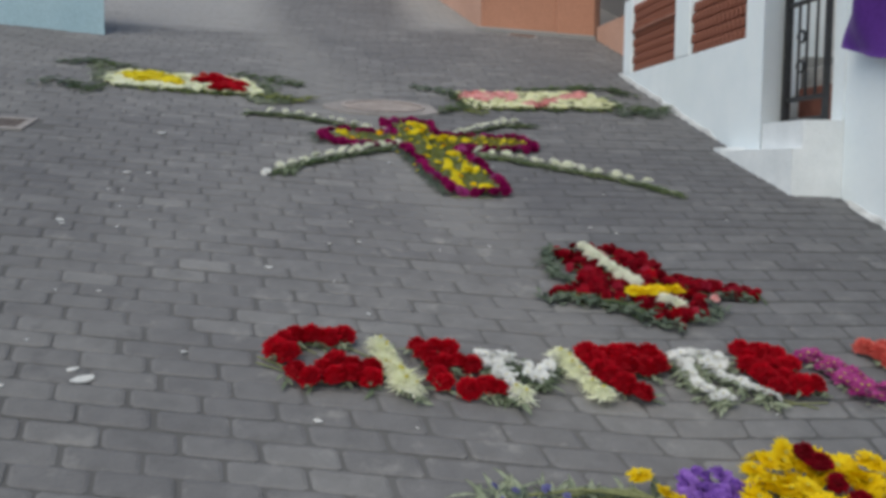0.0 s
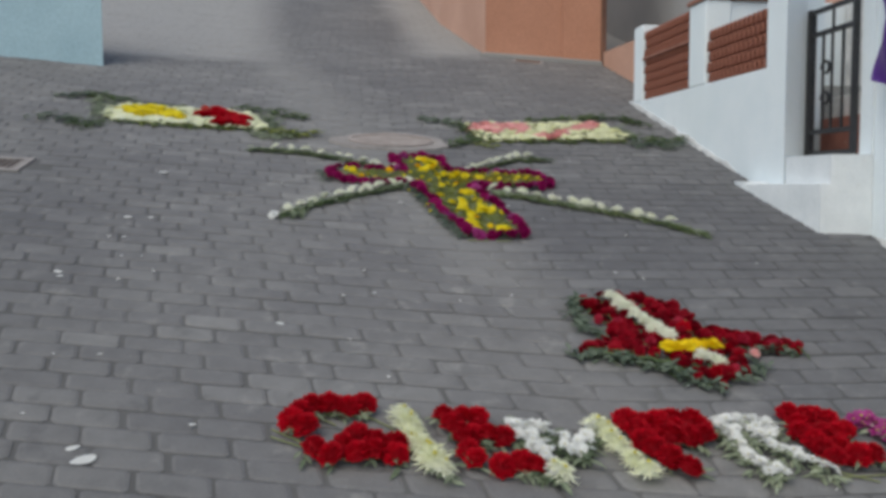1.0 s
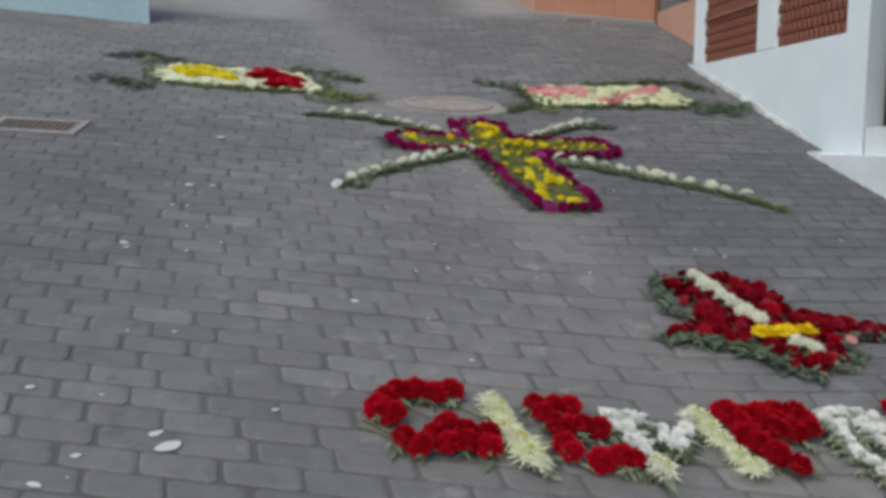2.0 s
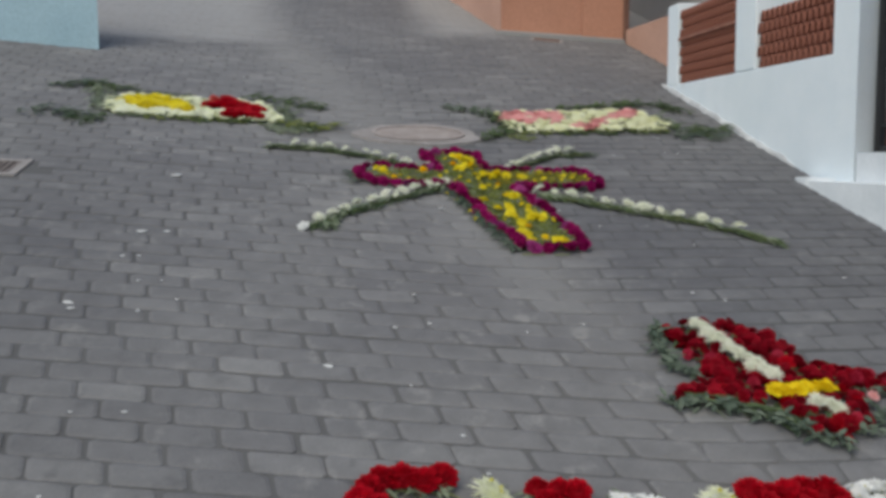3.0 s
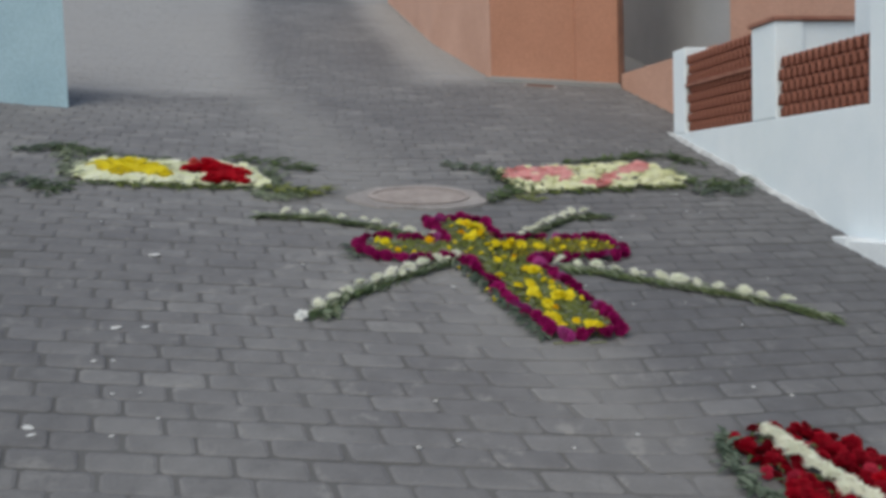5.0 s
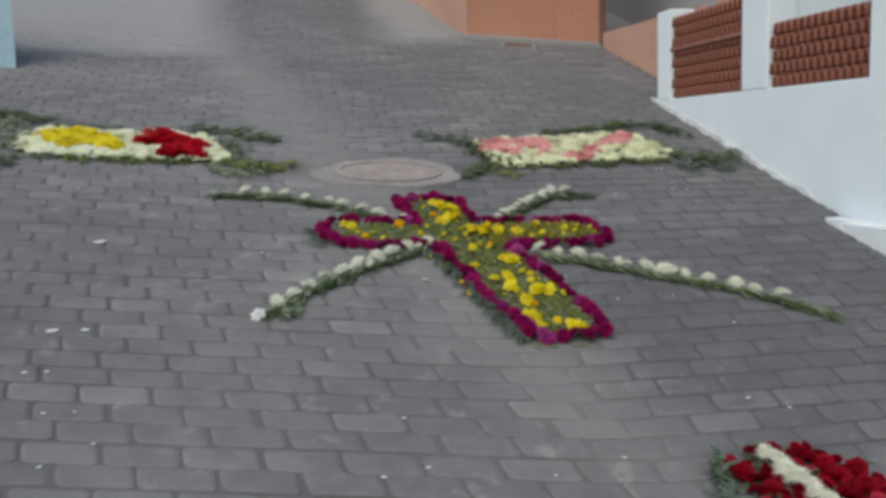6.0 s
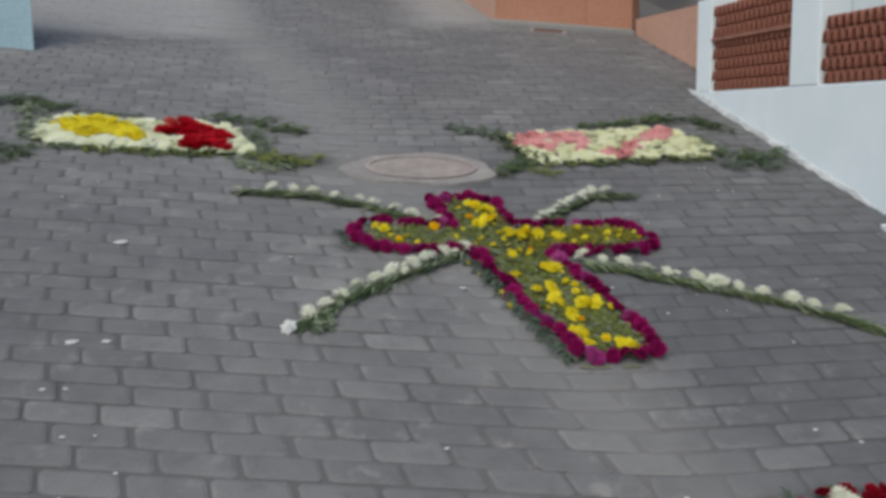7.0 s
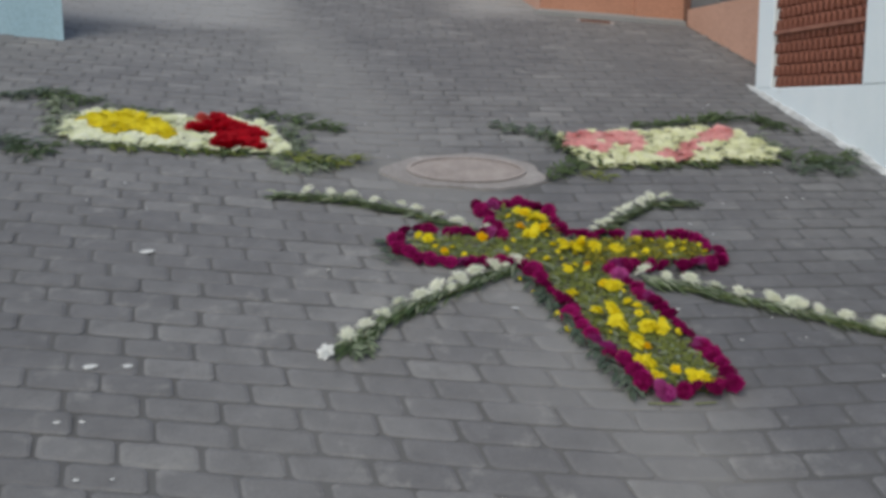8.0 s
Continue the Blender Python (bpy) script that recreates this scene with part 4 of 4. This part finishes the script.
for x, y in scatter(BODY, 0.028, rng, 295):
    if min((x - a) ** 2 + (y - b) ** 2 for a, b in marks) > 0.024 ** 2:
        flower(RED if rng.random() < 0.06 else (ROSE if rng.random() < 0.05 else CRIMSON), emblem, x + rng.uniform(-0.01, 0.01), y + rng.uniform(-0.01, 0.01), rng.uniform(0.006, 0.014), rng.uniform(0.022, 0.032), 60).scale.z *= rng.uniform(0.45, 0.8)
for line, kind, r in ((BLADE, IVORY, 0.036), (HILT, IVORY, 0.034), (BAND, YELLOW_S, 0.038)):
    for x, y, a in line:
        flower(kind, emblem, x + rng.uniform(-0.005, 0.005), y + rng.uniform(-0.005, 0.005), 0.028, r, 25)
        flower(kind, emblem, x + rng.uniform(-0.02, 0.02), y + rng.uniform(-0.016, 0.016), 0.026, r * 0.7, 25)
flower(PINK, emblem, 1.10, -2.47, 0.012, 0.024, 20)
foliage("leaf_fringe", emblem, M_LEAF_GREY, along([(0.58, -2.02), (0.545, -2.14), (0.56, -2.28), (0.60, -2.35)], 0.012) + along([(0.47, -2.48), (0.62, -2.51), (0.74, -2.57), (0.81, -2.65), (0.90, -2.71)], 0.013)
        + along([(1.05, -2.48), (1.10, -2.56), (0.98, -2.66)], 0.025) + along([(1.10, -2.44), (1.28, -2.44)], 0.03), rng, 0.046, 0.015, 4, 3.14, 0.0, 0.5)
foliage("leaf_fringe", emblem, M_LEAF, along([(0.52, -2.46), (0.68, -2.52), (0.80, -2.60)], 0.02), rng, 0.075, 0.010, 4, 0.6, 0.0, 0.3)
foliage("leaf_bed", emblem, M_LEAF, [(x, y, 0) for x, y in scatter(BODY, 0.05, rng, 300)], rng, 0.04, 0.012, 3, 3.14, 0.0, 0.15, z=0.002)


# ---- two panels ----
def panel(label, outline, marks, greens, seed, rest=CREAM_S, r=0.026):
    ob = arrangement("flower_carpet", label, "flower carpets across the street")
    rng = random.Random(seed)
    for x, y in scatter(outline, 0.035, rng, 298):
        kind, rr = rest, r
        for poly, k, size in marks:
            if inside(x, y, poly):
                kind, rr = k, size
        flower(kind, ob, x, y, rng.uniform(0.006, 0.013), rr * rng.uniform(1.35, 1.75), 18).scale.z *= 0.5
    foliage("leaf_bed", ob, M_LEAF_GREY, [(x, y, 0) for x, y in scatter(outline, 0.06, rng, 200)], rng, 0.035, 0.012, 2, 3.14, 0.0, 0.1, z=0.002)
    for line, mat, length, wide in greens:
        foliage("leaf_border", ob, mat, [(x + rng.gauss(0, wide), y + rng.gauss(0, wide), a) for x, y, a in along(line, 0.022 if wide > 0.015 else 0.034)], rng, length, 0.012, 6 if wide > 0.015 else 4, 1.3, 0.0, 0.5 if wide > 0.015 else 0.2, z=0.003)
    return ob


yellow_panel = panel("cream flower panel with a yellow field and a red patch", [(-1.88, 1.0), (-1.74, 1.14), (-1.54, 1.10), (-1.39, 1.02), (-1.13, 1.05), (-0.96, 0.98), (-0.90, 0.89), (-0.82, 0.60), (-0.88, 0.56), (-1.08, 0.58), (-1.33, 0.63), (-1.71, 0.69), (-1.81, 0.75)],
      [([(-1.84, 1.0), (-1.70, 1.10), (-1.57, 1.10), (-1.41, 0.97), (-1.31, 0.81), (-1.34, 0.68), (-1.42, 0.71), (-1.51, 0.81), (-1.63, 0.76), (-1.72, 0.84)], LEMON_S, 0.027),
       ([(-1.27, 0.86), (-1.25, 0.94), (-1.18, 0.93), (-1.16, 1.06), (-1.10, 0.96), (-0.98, 0.86), (-0.93, 0.78), (-0.93, 0.60), (-1.12, 0.60), (-1.16, 0.82), (-1.24, 0.80)], RED, 0.032)],
      [([(-2.30, 1.34), (-2.02, 1.40)], M_LEAF_GREY, 0.08, 0.03), ([(-2.10, 1.45), (-1.85, 1.27)], M_LEAF, 0.08, 0.04), ([(-2.0, 1.32), (-1.92, 1.05), (-1.90, 0.82)], M_LEAF_SILVER, 0.07, 0.035),
       ([(-2.25, 0.70), (-2.07, 0.68), (-1.91, 0.62)], M_LEAF_GREY, 0.08, 0.04), ([(-2.0, 0.58), (-1.82, 0.46)], M_LEAF, 0.07, 0.03),
       ([(-1.84, 0.66), (-1.32, 0.58), (-0.78, 0.51)], M_LEAF, 0.06, 0.012), ([(-1.60, 0.61), (-1.0, 0.53)], M_LEAF_PALE, 0.05, 0.014),
       ([(-0.80, 0.49), (-0.53, 0.42)], M_LEAF_PALE, 0.08, 0.03), ([(-0.90, 0.40), (-0.66, 0.35)], M_LEAF_SILVER, 0.06, 0.028), ([(-0.75, 0.50), (-0.60, 0.42)], M_LEAF, 0.07, 0.03),
       ([(-1.05, 1.13), (-0.80, 1.05), (-0.58, 0.91)], M_LEAF, 0.075, 0.028), ([(-0.84, 0.94), (-0.75, 0.57)], M_LEAF_SILVER, 0.06, 0.025), ([(-1.76, 1.20), (-1.38, 1.11)], M_LEAF, 0.05, 0.012)], 21)
flower(CORAL, yellow_panel, -1.235, 0.99, 0.012, 0.034, 15)
panel("pale cream flower panel with two pink patches", [(0.48, 0.88), (0.86, 0.97), (0.97, 0.95), (1.17, 1.02), (1.34, 1.06), (1.46, 1.05), (1.53, 0.87), (1.55, 0.70), (1.49, 0.58), (1.15, 0.57), (0.85, 0.51), (0.57, 0.45), (0.52, 0.67)],
      [([(0.54, 0.88), (0.85, 0.96), (0.96, 0.88), (0.86, 0.64), (0.79, 0.66), (0.81, 0.76), (0.69, 0.80), (0.66, 0.73), (0.75, 0.70), (0.67, 0.63), (0.62, 0.65), (0.51, 0.70)], PINK, 0.031),
       ([(0.90, 0.54), (0.93, 0.61), (1.06, 0.70), (1.31, 0.99), (1.45, 1.12), (1.41, 0.91), (1.13, 0.68), (1.06, 0.54)], PINK, 0.031)],
      [([(0.16, 1.0), (0.35, 0.96), (0.49, 0.85)], M_LEAF_GREY, 0.065, 0.03), ([(0.44, 0.88), (0.50, 0.70), (0.57, 0.50)], M_LEAF, 0.06, 0.025), ([(0.34, 0.28), (0.56, 0.50)], M_LEAF, 0.07, 0.02), ([(0.47, 0.36), (0.62, 0.31)], M_LEAF_PALE, 0.06, 0.012),
       ([(0.56, 0.43), (0.99, 0.50), (1.48, 0.55)], M_LEAF_PALE, 0.05, 0.012), ([(0.80, 0.46), (1.48, 0.54)], M_LEAF, 0.05, 0.012), ([(0.91, 1.06), (1.35, 1.17), (1.47, 1.27)], M_LEAF, 0.06, 0.018),
       ([(1.42, 1.22), (1.72, 1.22), (1.74, 1.06)], M_LEAF, 0.08, 0.035), ([(1.55, 0.64), (1.90, 0.58)], M_LEAF, 0.09, 0.05), ([(1.52, 0.47), (1.84, 0.47)], M_LEAF_GREY, 0.08, 0.04), ([(1.56, 0.92), (1.58, 0.74)], M_LEAF_SILVER, 0.05, 0.02)], 22, rest=BUTTER_S)

# ---- bunch of flowers ----
bunch = arrangement("flower_bunch", "heap of yellow gerberas with dark red carnations and purple flowers")
rng = random.Random(31)
HEAP = [(0.71, -3.74), (0.75, -3.60), (0.82, -3.51), (0.88, -3.48), (0.98, -3.52), (1.10, -3.57), (1.45, -3.62), (1.5, -4.1), (0.75, -4.1)]
for x, y in scatter(HEAP, 0.036, rng, 280):
    flower(GERB, bunch, x, y, 0.045 + 0.04 * rng.random(), rng.uniform(0.034, 0.046), 40)
for x, y in ((0.91, -3.535), (0.935, -3.58), (0.945, -3.65), (0.955, -3.73), (1.2, -3.68), (0.86, -3.86)):
    flower(CRIMSON, bunch, x, y, 0.080, 0.032, 25)
for x, y in ((0.485, -3.60), (0.525, -3.66), (0.55, -3.70)):
    flower(GERB, bunch, x, y, 0.06, 0.036, 30)
for x, y in scatter([(0.545, -3.66), (0.60, -3.585), (0.69, -3.58), (0.735, -3.65), (0.74, -3.85), (0.55, -3.85)], 0.018, rng, 140):
    flower(PURPLE, bunch, x, y, 0.05 + 0.02 * rng.random(), 0.022, 40)
for x, y in scatter([(0.10, -3.72), (0.14, -3.60), (0.30, -3.63), (0.30, -3.75)], 0.05, rng, 16):
    flower(BLUEF, bunch, x, y, 0.05, 0.014, 40)
foliage("leaf_bed", bunch, M_LEAF_GREY, [(x, y, 0) for x, y in scatter([(0.12, -3.66), (0.46, -3.62), (0.75, -3.66), (1.5, -3.66), (1.5, -4.1), (0.12, -4.0)], 0.05, rng, 300)], rng, 0.09, 0.020, 6, 3.14, 0.0, 0.6)
stems(bunch, [[(0.22 + 0.05 * k, -3.62 - 0.02 * (k % 2), 0.03), (0.34 + 0.04 * k, -3.64, 0.06), (0.50, -3.66, 0.05)] for k in range(4)], M_STEM, 0.004)
foliage("leaf_bed", bunch, M_LEAF_SILVER, [(x, y, 0) for x, y in scatter([(0.10, -3.60), (0.46, -3.60), (0.75, -3.66), (0.75, -4.0), (0.10, -4.0)], 0.035, rng, 300)], rng, 0.075, 0.014, 6, 3.14, 0.0, 0.8)

# ---- petals strewn on the stones ----
def petal_mesh(seed, mat):
    rng = random.Random(seed)
    n = 9
    verts = [(0, 0, 0.12)] + [(math.cos(6.283 * k / n) * rng.uniform(0.75, 1.1), 0.6 * math.sin(6.283 * k / n) * rng.uniform(0.75, 1.1), rng.uniform(0.05, 0.3)) for k in range(n)]
    verts = [(x * 1.05, y * 0.95, 0.4 * z) for x, y, z in verts]
    return mesh_from("petal", verts, [(0, 1 + k, 1 + (k + 1) % n) for k in range(n)], mat)


PETAL = [petal_mesh(k, M_WHITEP) for k in range(4)]
big = [(-0.93, -3.068, 0.036), (-0.975, -3.015, 0.020), (-1.36, -1.82, 0.020), (-1.34, -1.86, 0.014), (-0.50, -2.25, 0.017), (-1.14, -3.11, 0.015), (-1.35, -2.81, 0.015), (-1.20, -3.22, 0.018), (-1.25, -1.17, 0.021),
       (-1.15, -1.17, 0.016), (-1.27, -1.42, 0.010), (-1.21, -1.42, 0.009), (-1.17, -1.64, 0.008), (-1.09, -1.64, 0.006), (-1.23, -0.45, 0.028), (-0.02, -0.85, 0.012), (-0.28, -3.27, 0.015), (-0.69, -2.90, 0.011)]
for x, y, r in big + [(RNG.uniform(-1.6, 1.6), RNG.uniform(-3.6, 1.8), RNG.uniform(0.004, 0.009)) for _ in range(70)]:
    p = tagged(put("petal", RNG.choice(PETAL), None, S @ pose(x, y, 0.0015, 0, 0, RNG.uniform(-35, 35)) @ Matrix.Scale(r, 4)), "white petal fallen on the paving stones", "petal", "fallen petals")

# ---- paving stones ----
SEAM = lambda y: -0.13 - 0.26 * y


def paver_shape(length, depth, rng, lean):
    """A stone with worn, rounded edges and corners."""
    c = 0.012
    verts = []
    for inset, z in ((0.0, -0.02), (0.0005, -0.003), (0.012, 0.0)):
        a, b, k = length / 2 - inset, depth / 2 - inset, c
        for sx, sy in ((-1, -1), (1, -1), (1, 1), (-1, 1)):
            first, second = ((sx * a, sy * (b - k)), (sx * (a - k), sy * b))
            pair = (first, second) if sx * sy > 0 else (second, first)
            for x, y in pair:
                verts.append((x + lean * y + rng.uniform(-0.0015, 0.0015), y + rng.uniform(-0.0015, 0.0015), z))
    faces = [tuple(range(16, 24))]
    for r in (0, 8):
        for k in range(8):
            faces.append((r + k, r + (k + 1) % 8, r + 8 + (k + 1) % 8, r + 8 + k))
    return verts, faces


rng = random.Random(77)
SHAPES = [paver_shape(0.1910, 0.0888, rng, -0.34 if k < 6 else 0.06) for k in range(12)]
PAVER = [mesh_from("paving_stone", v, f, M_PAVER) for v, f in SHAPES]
paving = tagged(new("pavement"), "grey concrete paving stones laid in bent courses", "pavement", kind="structure")
paving.matrix_world = S.copy()
jv, jf = [], []
singles = 0
for row in range(-92, 126):
    shift = rng.uniform(-0.03, 0.03) + (0.100 if row % 2 else 0.0)
    wander = rng.uniform(-0.004, 0.004)
    for col in range(-26, 21):
        x = col * 0.2005 + shift + rng.uniform(-0.004, 0.004)
        y = row * 0.0965 + wander
        d = x - SEAM(y)
        soft_d = math.sqrt(d * d + 0.02)
        y += 0.1025 * soft_d - 0.0525 * d - 0.02
        yaw = math.atan(0.1025 * d / soft_d - 0.0525) + rng.uniform(-0.012, 0.012)
        if not (-4.6 < x < 2.25) or not (-8.5 < y < 11.5):
            continue
        if y > 3.9 and x > 1.0 - 0.05 * (y - 4.2):
            continue
        if ((x + 0.02) / 0.40) ** 2 + ((y - 0.385) / 0.24) ** 2 < 1 or (-2.45 < x < -1.9 and -0.5 < y < -0.2):
            continue
        z = rng.uniform(-0.0035, 0.0)
        m = pose(x, y, z, rng.uniform(-0.8, 0.8), rng.uniform(-0.5, 0.5), math.degrees(yaw))
        k = rng.randrange(6) + (0 if d < 0 else 6)
        if -1.3 < x < 1.1 and -3.6 < y < -1.05 and singles < 300:
            put("paving_stone", PAVER[k], paving, m)
            singles += 1
        else:
            base = len(jv)
            vs, fs = SHAPES[k]
            jv += [tuple(m @ Vector(v)) for v in vs]
            jf += [tuple(base + i for i in f) for f in fs]
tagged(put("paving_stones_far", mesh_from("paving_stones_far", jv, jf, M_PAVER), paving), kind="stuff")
